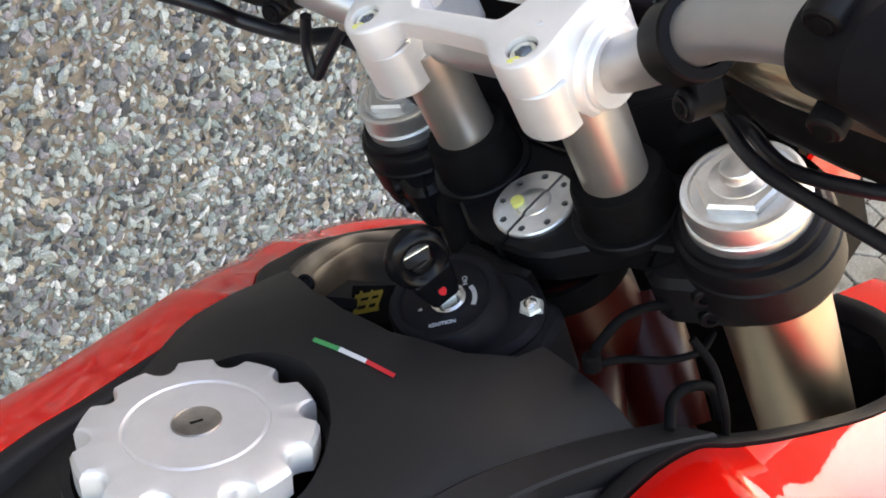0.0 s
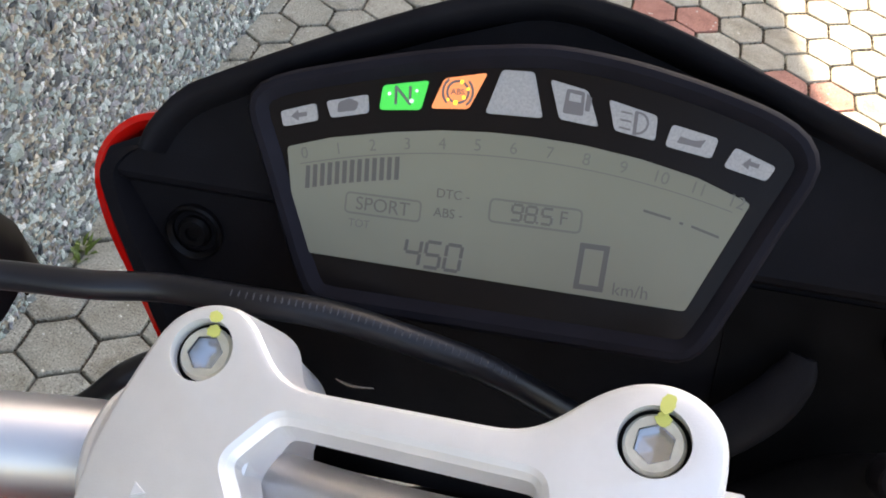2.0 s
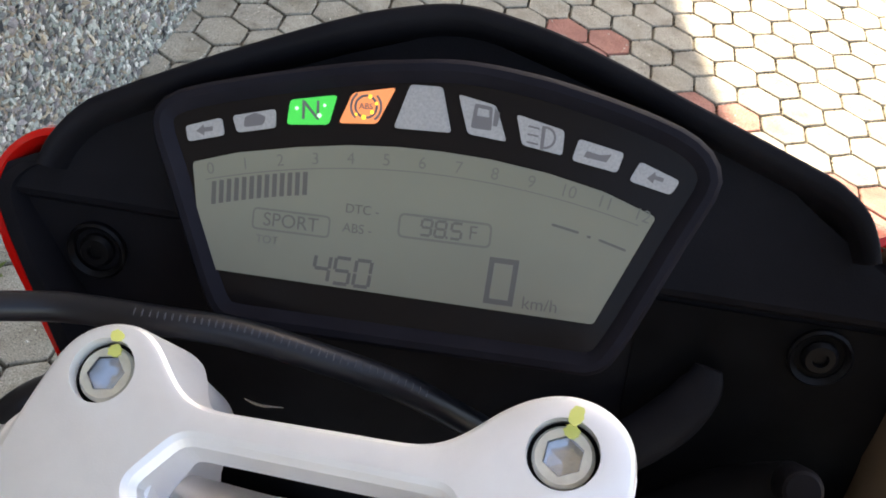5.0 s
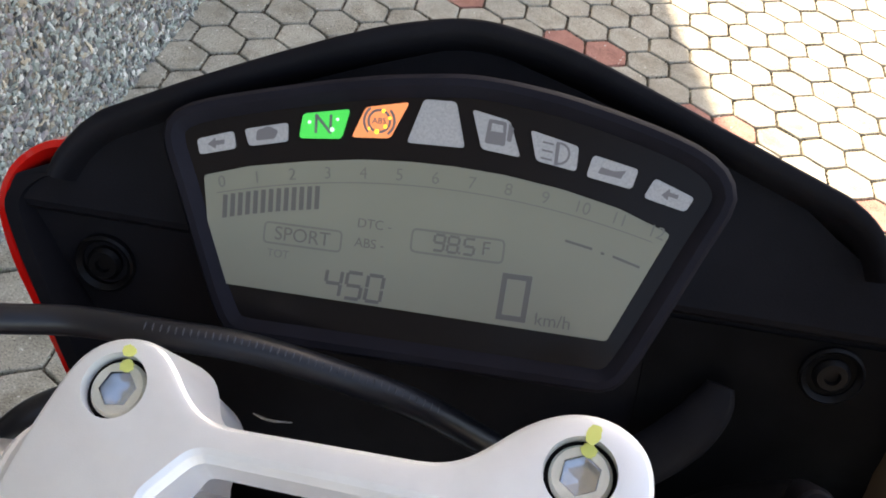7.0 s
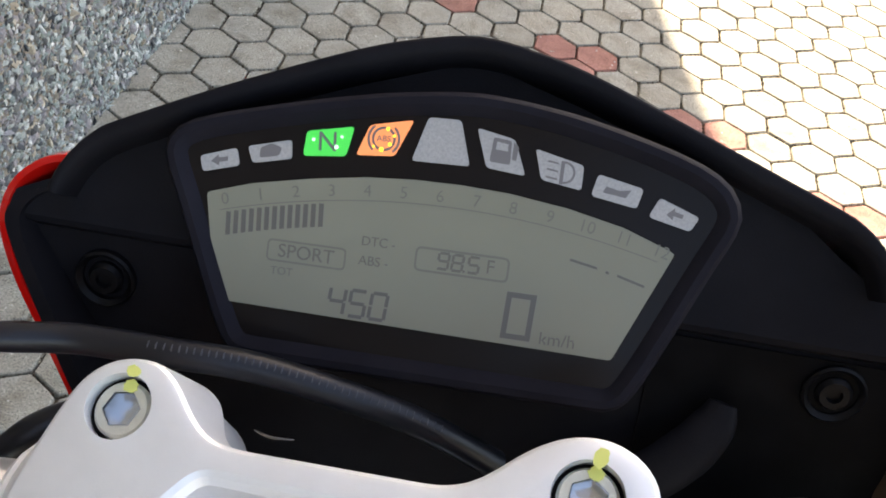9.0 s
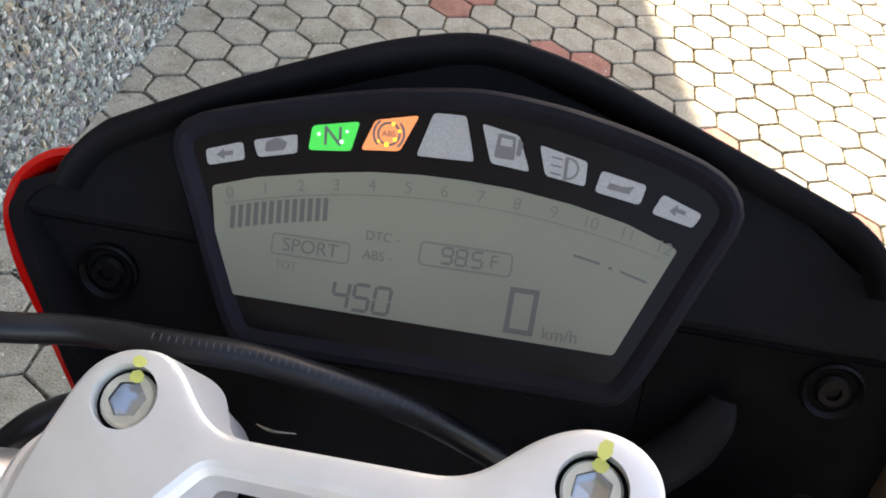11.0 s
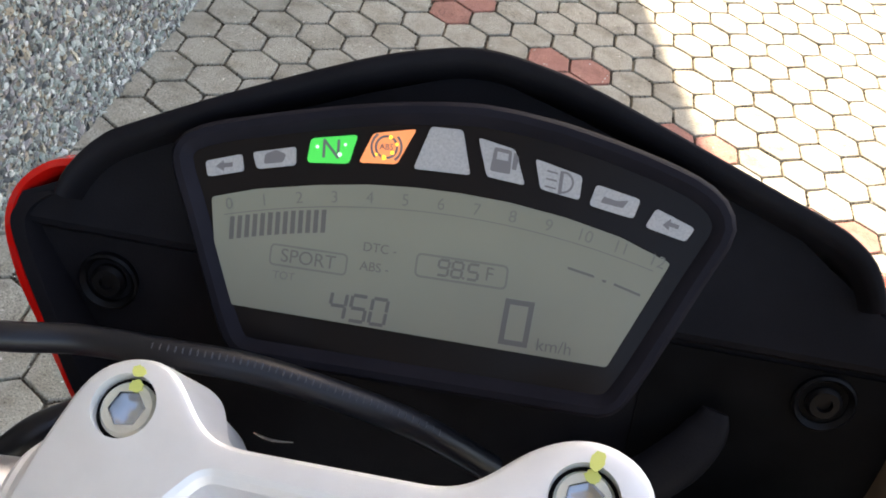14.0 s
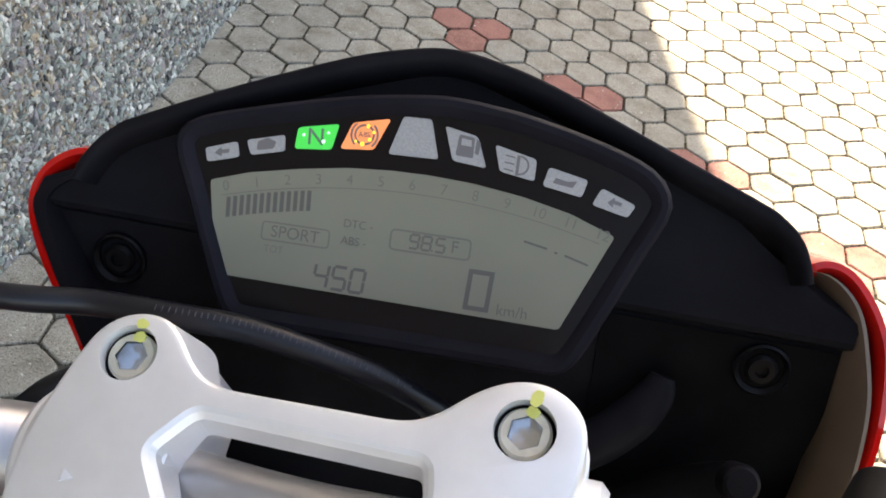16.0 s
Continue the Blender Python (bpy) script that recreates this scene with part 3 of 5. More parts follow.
for fx, bottom in zip(FORK_X, (-0.124, -0.130)):
    sgn = 1 if fx > 0 else -1
    bm = bmesh.new()
    lathe(bm, [(0.0318, bottom - 0.004), (0.0335, bottom - 0.001), (0.0335, -0.0985), (0.0322, -0.0960), (0.0300, -0.0950), (0.0296, -0.0925), (0.0285, -0.0915), (0.0258, -0.0915)], CL @ Matrix.Translation((fx, FORK_Y, 0)), 64)
    part("fork_pinch", bm, black_metal, yoke, "round black fork clamp", sharp=30)
    # bolt lobe behind the fork, slit between its two jaws
    lx, ly = fx - sgn * 0.024, FORK_Y - 0.026
    bm = bmesh.new()
    prism(bm, band_outline([(fx - sgn * 0.006, FORK_Y - 0.006, 0.026), (lx, ly, 0.0125)]), -0.136, -0.1062, CL, 0.0035)
    part("pinch_lobe", bm, black_metal, yoke, "bolt lobe of the fork clamp")
    away = Vector((-sgn * 0.024, -0.026, 0)).normalized()
    bm = bmesh.new()
    box(bm, (0.0016, 0.0175, 0.0302), CL @ pose(fx + away.x * 0.0394, FORK_Y + away.y * 0.0394, -0.1211, 0, 0, -42.7 * sgn), 0.0)
    part("slit", bm, rubber, yoke, "dark clamp slit")
    for z in (-0.1135, -0.1275):
        a = Vector((fx - sgn * 0.006, FORK_Y - 0.0335, z))
        d = Vector((sgn * 0.72, -0.69, 0)).normalized()
        bm = bmesh.new()
        lathe(bm, [(0.0052, -0.006), (0.0052, 0.0005), (0.0046, 0.0012), (0.0027, 0.0012), (0.0025, -0.002)], CL @ along(a, a + d), 24)
        part("pinch_bolt", bm, black_metal, yoke, "dark pinch bolt")
# ribs on the yoke round the riser bases
for rx, ry in RISER:
    bm = bmesh.new()
    lathe(bm, [(0.0262, YT - 0.002), (0.0260, YT + 0.0018), (0.0252, YT + 0.0026), (0.0226, YT + 0.0028), (0.0222, YT - 0.002)], CL @ Matrix.Translation((rx, ry, 0)), 48, False)
    part("rim", bm, black_metal, yoke)
# stem nut
NM = CL @ Matrix.Translation((STEM[0], STEM[1], YT))
bm = bmesh.new()
lathe(bm, [(0.0205, -0.002), (0.0205, 0.0016), (0.0198, 0.0024), (0.0088, 0.0024), (0.0084, 0.0031), (0.0074, 0.0035), (0.0020, 0.0037)], NM, 64)
nut = part("stem_nut", bm, turned, bike, "machined steering stem nut with drilled holes", sharp=20)
cuts = []
for k in range(8):
    a = 2 * math.pi * k / 8 + 0.288
    c = bmesh.new()
    lathe(c, [(0.0017, -0.0008), (0.0017, 0.01)], NM @ Matrix.Translation((0.0163 * math.cos(a), 0.0163 * math.sin(a), 0)), 16)
    cuts.append(c)
c = bmesh.new()
box(c, (0.0016, 0.06, 0.012), NM @ pose(0.0015, 0, 0.0062, 0, 0, -6))
cuts.append(c)
carve(nut, cuts)
nut.data.set_sharp_from_angle(angle=radians(20))
for k in range(8):
    a = 2 * math.pi * k / 8 + 0.288
    bm = bmesh.new()
    lathe(bm, [(0.00165, -0.0008), (0.00165, 0.0004)], NM @ Matrix.Translation((0.0163 * math.cos(a), 0.0163 * math.sin(a), 0)), 16)
    part("hole", bm, rubber, nut, "dark drilled hole")
bm = bmesh.new()
box(bm, (0.0015, 0.0395, 0.001), NM @ pose(0.0015, 0, 0.0007, 0, 0, -6))
part("slot", bm, rubber, nut, "dark slot across the nut")
bm = bmesh.new()
lathe(bm, [(0.0034, 0.0028), (0.0032, 0.0052), (0.0022, 0.0056)], NM @ Matrix.Translation((-0.0065, -0.0035, 0)), 20)
part("paint_dab", bm, yellow_mark, nut, "yellow paint dab")

bm = bmesh.new()
box(bm, (0.0016, 0.011, 0.030), NM @ pose(-0.0012, -0.0240, -0.0144, 0, 0, -6))
part("slit", bm, rubber, yoke, "dark slit from the nut to the rim")
# fork legs with their caps
for fx in FORK_X:
    FM = CL @ Matrix.Translation((fx, FORK_Y, 0))
    bm = bmesh.new()
    lathe(bm, [(0.0245, -0.66), (0.0245, -0.1045)], FM, 48)
    leg = part("fork_leg", bm, fork_metal, bike, "bronze anodised upside-down fork tube")
    bm = bmesh.new()
    lathe(bm, [(0.0259, -0.1030), (0.0259, -0.0868), (0.0253, -0.0862), (0.0246, -0.0860), (0.0246, -0.0852), (0.0251, -0.0848), (0.0251, -0.0772), (0.0246, -0.0758), (0.0232, -0.0752), (0.0215, -0.0752), (0.0208, -0.0764), (0.0150, -0.0766)], FM, 64)
    part("fork_cap", bm, turned, leg, "turned aluminium fork cap", sharp=20)
    bm = bmesh.new()
    prism(bm, [(0.0192 * math.cos(math.pi * k / 3 + 0.3), 0.0192 * math.sin(math.pi * k / 3 + 0.3)) for k in range(6)], -0.0768, -0.0712, FM, 0.0014)
    part("hexagon", bm, turned, leg, "hexagon of the fork cap", sharp=20)
    bm = bmesh.new()
    lathe(bm, [(0.0125, -0.0714), (0.0122, -0.0706), (0.0080, -0.0690), (0.0076, -0.0655), (0.0070, -0.0648), (0.0020, -0.0646)], FM, 32)
    part("adjuster", bm, turned, leg, "damping adjuster")
    bm = bmesh.new()
    lathe(bm, [(0.020, -0.965), (0.021, -0.66)], FM, 32)
    part("slider", bm, machined, leg, "bright lower fork slider")

# ---- instrument cluster ----
MM = 0.001
bez_right = [(0, 41.9), (6, 42.3), (14, 41.9), (26, 40.4), (39, 37.6), (50, 34.6), (58, 31.6), (63, 27.8), (65.5, 22.5), (64.5, 17.5), (60.5, 9), (55, -4), (50, -15.5), (46.5, -22), (42.5, -24.6), (0, -24.6)]
bez_left = [(14, 40.2), (26, 37.8), (39, 34.8), (50, 32.0), (58, 29.6), (63, 26.8), (65.5, 22.5), (64.5, 17.5), (60.5, 9), (55, -4), (50, -15.5), (46.5, -22), (42.5, -24.6)]
bez = [(1.2 + x, y) for x, y in bez_right] + [(1.2 - x, y) for x, y in bez_left[::-1]]
bz = inset(by_angle([(x * MM, y * MM) for x, y in rounded(bez, 4, 4)], 120), 0.0006)

CW = DA @ pose(0.005, 0, -0.001, 0, 4.4, 0)   # headlamp cowl


def co(x, y, z):
    return CW @ Vector((x, y, z))


# the panel: a flat upper field, a step, and a lower field that falls away
loops = []
for y, half_w, z in ((49, 4, -17), (42, 26, -17), (31, 56, -17), (22, 80, -17), (15, 89, -17), (7, 100, -18), (2, 111, -18), (-3, 112, -18), (-4.5, 112, -19), (-5.5, 112, -22), (-24, 101, -29), (-42, 90, -36), (-60, 77, -44), (-85, 60, -58)):
    right_w = half_w + (6 if y < 10 else 0) if y > 0 else 116.0 - 0.12 * max(0.0, -y - 30)
    xs = [(half_w if k < 0 else right_w) * k / 6 for k in range(-6, 7)]
    loops.append([co(x * MM, (y - (0.035 * x if y < 10 else 0)) * MM, z * MM) for x in xs] + [co(x * MM, y * MM, (z - 6) * MM) for x in xs[::-1]])
bm = bmesh.new()
rings(bm, loops)
cowl = part("cowl_panel", bm, black_plastic, bike, "black plastic cowl behind the instrument", sharp=25)
# dark sheet laid over the lower right field to stand for its shade
loops = []
for y, z in ((-6.5, -22.2), (-24, -29), (-42, -36), (-60, -44), (-84, -57.5)):
    xs = [50 + 64 * k / 4 for k in range(5)]
    loops.append([co(x * MM, (y - 0.035 * x) * MM, (z + 0.9) * MM) for x in xs] + [co(x * MM, (y - 0.035 * x) * MM, (z - 1) * MM) for x in xs[::-1]])
bm = bmesh.new()
rings(bm, loops)
part("shade_panel", bm, rubber, cowl, "dark sheet for the shade on the lower right of the cowl", sharp=25)
for sgn in (-1, 1):
    bm = bmesh.new()
    edge = smooth_path(([(99, 8, 0), (106, 6, 0), (110.5, 0, 0)] if sgn < 0 else [(98, 11, 0), (107.5, 9.5, 0), (115, 2.5, 0)]) + ([(107.5, -9, 0), (99.5, -24, 0), (88, -44, 0), (75, -62, 0)] if sgn < 0 else [(119, -9, 0), (121.5, -24, 0), (120.2, -44, 0), (116, -62, 0)]), 5)
    loops = []
    for q in edge:
        loops.append([co(sgn * (q.x + a) * MM, q.y * MM, z * MM) for a, z in ((-7.0 if sgn < 0 else -9.0, -34), (-6.0 if sgn < 0 else -6.5, -24), (-3 if sgn < 0 else -0.2, -17), (1, -17.5), (1.8, -21), (0.8, -50), (2.5, -76), (0.0, -76), (-4, -50))])
    rings(bm, loops)
    part("side_wall", bm, black_plastic if sgn < 0 else sunlit_rim_plastic, cowl, "rim of the black cowl")
bm = bmesh.new()
sweep(bm, [co(0.0685, -0.0235, -0.0225), co(0.0670, -0.0290, -0.0225), co(0.0615, -0.0370, -0.0225), co(0.050, -0.0465, -0.023), co(0.030, -0.0565, -0.025)], [0.0035, 0.0055, 0.0065, 0.0065, 0.006], 14, 5, (1, 0.55), (0, -0.6, 0.8))
part("bracket", bm, black_plastic, cowl, "bent black bracket under the instrument")

# hood that arches over the instrument, with a thick rolled lip
lip = [(-95.5, 7), (-93.5, 11.5), (-90, 16), (-86, 19.5), (-80, 22.8), (-55, 34), (-27, 45), (-12, 49.3), (0, 51), (12, 49.3), (27, 45), (55, 34), (82.5, 23.0), (89.3, 19.9), (94.0, 16.2), (96.8, 11.4), (98.5, 6.7)]
line = smooth_path([(x * MM, y * MM, 0) for x, y in lip], 6)
sec = [(-0.0050, -0.034), (-0.0030, -0.020), (-0.0014, -0.0120), (0.0006, -0.0092), (0.0033, -0.0090), (0.0041, -0.0096), (0.0040, -0.0130), (0.0012, -0.026), (-0.0040, -0.040), (-0.0090, -0.070), (-0.0110, -0.070), (-0.0070, -0.040)]
loops = []
for i, p in enumerate(line):
    d = (line[min(i + 1, len(line) - 1)] - line[max(i - 1, 0)]).normalized()
    nrm = Vector((-d.y, d.x, 0))
    slim = 0.62 + 0.38 * min(1.0, min(i, len(line) - 1 - i) / 22)
    loops.append([co(p.x + nrm.x * a * slim, p.y + nrm.y * a * slim, z) for a, z in sec])
bm = bmesh.new()
rings(bm, loops)
part("hood", bm, black_plastic, cowl, "black hood with a rolled lip", sharp=60)

# red side panels of the headlamp fairing
for sgn in (-1, 1):
    edge = smooth_path(([(92, 13.0, 0), (98, 14.2, 0), (104, 12.2, 0), (109.5, 6.5, 0), (111, -2, 0), (106.5, -14, 0), (98, -28, 0), (87, -46, 0), (74, -66, 0)] if sgn < 0 else [(101.5, 9.5, 0), (104.5, 11.5, 0), (109, 11.6, 0), (114, 8.5, 0), (120, 0.5, 0), (124, -10, 0), (124.8, -28, 0), (122.0, -46, 0), (116, -66, 0)]), 6)
    loops = []
    for i, p in enumerate(edge):
        d = (edge[min(i + 1, len(edge) - 1)] - edge[max(i - 1, 0)]).normalized()
        nrm = Vector((-d.y, d.x))
        loops.append([co(sgn * (p.x + nrm.x * a) * MM, (p.y + nrm.y * a) * MM, z * MM) for a, z in
                      ((-1.5, -28), (-1.5, -20), (0.2, -17.5), (2.0, -18), (3.0, -23), (4.5, -50), (6, -72), (4, -72), (2, -50))])
    bm = bmesh.new()
    rings(bm, loops)
    part("side_fairing", bm, red_paint, bike, "glossy red headlamp fairing side", sharp=50)

# raised instrument housing, its frame and lens
bm = bmesh.new()
loops = []
for k, z in ((0.0, -0.028), (-0.0002, -0.004), (0.0, 0.0006), (0.0010, 0.0020), (0.0026, 0.0022), (0.0042, 0.0012), (0.0052, -0.0001), (0.0052, -0.003)):
    loops.append([da(p.x, p.y, z) for p in inset(bz, k)])
rings(bm, loops)
dash = part("instrument", bm, bezel_plastic, bike, "instrument cluster with a rounded black frame")
bm = bmesh.new()
prism(bm, [(p.x, p.y) for p in inset(bz, 0.0050)], -0.003, 0.0, DA)
part("lens", bm, lens_plate, dash, "dark brown instrument face")
lcd = [(-52.5, 12.5), (-42, 15.8), (-28, 18.6), (-16, 20.4), (-5, 21.2), (5, 21.3), (16, 20.8), (29, 19.2), (41.5, 16.6), (53, 12.5), (42.6, -12.4), (-48, -11.6)]
bm = bmesh.new()
prism(bm, [(x * MM, y * MM) for x, y in rounded(lcd, 0.8, 2)], 0.0, 0.0004, DA)
screen = part("display", bm, lcd_face, dash, "grey green liquid crystal display")

LAMPS = [[(-55, 20.5), (-46.5, 23.3), (-45.5, 19.4), (-54, 17)], [(-44, 24), (-34, 26.6), (-33.5, 22.4), (-42.5, 20.3)], [(-30.7, 29), (-20, 31.2), (-21.3, 24.4), (-31, 23.4)],
         [(-16.5, 32), (-6.8, 34.2), (-10.3, 25.8), (-19, 25)], [(-3.6, 35.2), (3.6, 35.4), (6.6, 25.6), (-6.4, 25.3)], [(7.3, 34.2), (15.8, 32.6), (19, 25), (10.3, 25.8)],
         [(20.5, 31.2), (31.3, 28.8), (31.4, 23.4), (22.5, 24.7)], [(34.6, 27.4), (44.6, 25.4), (43.6, 21), (33.6, 22.6)], [(48.2, 24), (57, 20.8), (55.4, 17.6), (46.3, 19.6)]]
for i, quad in enumerate(LAMPS):
    bm = bmesh.new()
    prism(bm, rounded([(x * MM, y * MM) for x, y in quad], 0.0009, 3), 0.0, 0.0005, DA)
    mat = {2: green_glow, 3: orange_glow}.get(i, lamp_off)
    lab = {2: "lit green neutral lamp", 3: "lit orange brake warning lamp"}.get(i, "unlit grey warning lamp")
    part("warning_lamp", bm, mat, dash, lab, sharp=60)


def flat(name, outline, mat, parent, label="", z0=0.0004, z1=0.0005, m=None):
    bm = bmesh.new()
    prism(bm, [(x * MM, y * MM) for x, y in outline], z0, z1, DA if m is None else m)
    return part(name, bm, mat, parent, label, smooth=False)


def ring_of(cx, cy, r, w, n=20, a0=0, a1=360):
    a = [radians(a0 + (a1 - a0) * k / n) for k in range(n + 1)]
    return [(cx + r * math.cos(t), cy + r * math.sin(t)) for t in a] + [(cx + (r - w) * math.cos(t), cy + (r - w) * math.sin(t)) for t in a[::-1]]


for x, y, r, mat in ((-29.0, 27.3, 0.45, led_green), (-23.6, 26.2, 0.55, led_green), (-22.6, 28.6, 0.4, led_green), (-13.4, 26.9, 0.6, led_amber), (-11.6, 28.2, 0.5, led_amber), (-12.4, 31.6, 0.5, led_amber), (-10.8, 30.2, 0.4, led_amber), (-15.2, 27.4, 0.35, led_amber)):
    bm = bmesh.new()
    lathe(bm, [(r * MM, 0.0004), (r * MM * 0.8, 0.00072)], DA @ Matrix.Translation((x * MM, y * MM, 0)), 12)
    part("light_dot", bm, mat, dash, "bright light dot behind the lamp window")
ZI = (0.0005, 0.00058)
TILT = 4
words("letter", "N", 0.0062, DA @ pose(-0.0257, 0.0270, 0.00055, 0, 0, TILT), icon_ink, dash, "dark letter on the green lamp")
flat("brake_icon", ring_of(-13.1, 29.3, 2.7, 0.5), icon_ink, dash, "", *ZI)
flat("brake_icon", ring_of(-13.1, 29.3, 3.7, 0.5, 10, 130, 230), icon_ink, dash, "", *ZI)
flat("brake_icon", ring_of(-13.1, 29.3, 3.7, 0.5, 10, -50, 50), icon_ink, dash, "", *ZI)
words("letter", "ABS", 0.0019, DA @ pose(-0.0131, 0.0293, 0.00055, 0, 0, TILT), icon_ink, dash)
flat("fuel_icon", rounded([(10.8, 27.2), (15.4, 27), (15.2, 32.2), (11.2, 32.6)], 0.5, 2), icon_ink, dash, "", *ZI)
flat("fuel_icon", [(11.9, 30), (14.6, 29.8), (14.5, 31.4), (12, 31.7)], lamp_off, dash, "", 0.00058, 0.00064)
flat("fuel_icon", [(15.6, 28.2), (16.6, 28), (16.9, 31), (15.7, 32)], icon_ink, dash, "", *ZI)
flat("beam_icon", ring_of(27.2, 26.8, 2.5, 0.5, 10, -95, 95), icon_ink, dash, "", *ZI)
flat("beam_icon", [(26.4, 24.2), (27.2, 24.2), (27.2, 29.3), (26.4, 29.3)], icon_ink, dash, "", *ZI)
for dy in (-1.7, 0, 1.7):
    flat("beam_icon", [(23.4, 27 + dy), (25.9, 26.7 + dy), (25.9, 27.1 + dy), (23.4, 27.4 + dy)], icon_ink, dash, "", *ZI)
flat("oil_icon", [(36, 23.6), (41, 23.0), (42, 24.8), (39.5, 24.4), (36.6, 25.0)], icon_ink, dash, "", *ZI)
flat("turn_icon", [(50, 20.6), (51.6, 22.2), (51.7, 21.4), (53.6, 21), (53.4, 20.1), (51.5, 20.5), (51.4, 19.6)], icon_ink, dash, "", *ZI)
flat("turn_icon", [(-52.3, 19.6), (-50.6, 21.3), (-50.5, 20.6), (-48.4, 21.1), (-48.3, 20.1), (-50.3, 19.6), (-50.2, 18.8)], icon_ink, dash, "", *ZI)
flat("engine_icon", rounded([(-41, 21.7), (-36.5, 22.7), (-36, 24.6), (-38.5, 25.3), (-41, 24)], 0.5, 2), icon_ink, dash, "", *ZI)
# seven segment figures
SEGS = {"a": (0, 1, 1, 1), "b": (1, 1, 1, 0.5), "c": (1, 0.5, 1, 0), "d": (0, 0, 1, 0), "e": (0, 0.5, 0, 0), "f": (0, 1, 0, 0.5), "g": (0, 0.5, 1, 0.5)}
DIGIT = {"4": "bcfg", "5": "acdfg", "0": "abcdef", "9": "abcdfg", "8": "abcdefg"}


def figure(ch, x, y, w, h, t, mat, slant=0.08, gap=0.2):
    for s in DIGIT[ch]:
        x0, y0, x1, y1 = SEGS[s]
        px0, py0, px1, py1 = x + w * x0, y + h * y0, x + w * x1, y + h * y1
        if y0 == y1:
            q = [(px0 + t * gap, py0 - t / 2), (px1 - t * gap, py0 - t / 2), (px1 - t * gap, py0 + t / 2), (px0 + t * gap, py0 + t / 2)]
        else:
            lo_end, hi_end = py1 + t * (0.2 if gap < 0.5 else -0.02 if y1 > 0 else -0.5), py0 - t * (0.2 if gap < 0.5 else -0.02 if y0 < 1 else -0.5)
            q = [(px0 - t / 2, lo_end), (px0 + t / 2, lo_end), (px0 + t / 2, hi_end), (px0 - t / 2, hi_end)]
        flat("segment", [(a + (b - y) * slant, b) for a, b in q], mat, screen)


for ch, x in (("4", -21.5), ("5", -16.7), ("0", -11.9)):
    figure(ch, x, -11.0, 3.5, 5.9, 0.8, lcd_ink)
figure("0", 18.6, -10.3, 5.4, 9.2, 1.2, lcd_ink, 0.04, 0.5)
words("unit", "km/h", 0.0040, DA @ pose(0.0305, -0.0098, 0.00045, 0, 0, 0), lcd_mid, screen)
words("mode_word", "SPORT", 0.0044, DA @ pose(-0.0278, 0.0014, 0.00045, 0, 0, 0), lcd_mid, screen)
words("menu_word", "TOT", 0.0026, DA @ pose(-0.0330, -0.0032, 0.00045, 0, 0, 0), lcd_faint, screen)
words("menu_word", "DTC -", 0.0030, DA @ pose(-0.0115, 0.0062, 0.00045, 0, 0, 0), lcd_mid, screen)
words("menu_word", "ABS -", 0.0030, DA @ pose(-0.0122, 0.0018, 0.00045, 0, 0, 0), lcd_mid, screen)
for ch, x in (("9", 2.2), ("8", 5.4), ("5", 9.0)):
    figure(ch, x, 2.4, 2.3, 3.5, 0.6, lcd_mid)
flat("segment", [(8.0, 2.2), (8.5, 2.2), (8.5, 2.7), (8.0, 2.7)], lcd_mid, screen)
words("temperature", "F", 0.0044, DA @ pose(0.0140, 0.0041, 0.00045, 0, 0, 0), lcd_mid, screen)


def outline_box(x0, y0, x1, y1, w, r):
    o = rounded([(x0, y0), (x1, y0), (x1, y1), (x0, y1)], r, 4)
    i = rounded([(x0 + w, y0 + w), (x1 - w, y0 + w), (x1 - w, y1 - w), (x0 + w, y1 - w)], r - w, 4)
    bm = bmesh.new()
    vo = [bm.verts.new(da(x * MM, y * MM, 0.0005)) for x, y in o]
    vi = [bm.verts.new(da(x * MM, y * MM, 0.0005)) for x, y in i]
    n = len(vo)
    for k in range(n):
        bm.faces.new((vo[k], vo[(k + 1) % n], vi[(k + 1) % n], vi[k]))
    part("outline", bm, lcd_faint, screen, smooth=False)


outline_box(-3.0, 1.2, 18.2, 6.8, 0.5, 1.5)
outline_box(-37, -1.1, -18.5, 4.0, 0.45, 1.3)
# rev counter: numbered scale, thin arc and a short bar of blocks


def arc_y(x):
    return 16.0 - 0.0027 * (x - 3) ** 2


for k in range(13):
    x = -48 + 8.17 * k
    words("scale_number", str(k), 0.0038, DA @ pose(x * MM, (18.2 - 0.0026 * (x - 3) ** 2) * MM, 0.00045, 0, 0, -math.degrees(math.atan(0.0052 * (x - 3)))), lcd_faint, screen)
low = [(x, arc_y(x)) for x in np.linspace(-49, 49.5, 33)]
flat("scale_arc", low + [(x, y + 0.25) for x, y in low[::-1]], lcd_faint, screen)
for k in range(13):
    x = -47.4 + 1.78 * k
    y = arc_y(x) - 0.5
    flat("rev_block", [(x + 0.3, y - 5.3), (x + 1.35, y - 5.1), (x + 1.05, y + 0.1), (x, y)], lcd_ink, screen)
for x0, x1, y0, y1 in ((31, 37, 8.0, 6.9), (38.9, 39.7, 6.3, 6.2), (41.5, 47.5, 5.9, 4.3)):
    flat("dash_mark", [(x0, y0), (x1, y1), (x1, y1 + 0.55), (x0, y0 + 0.55)], lcd_ink, screen)

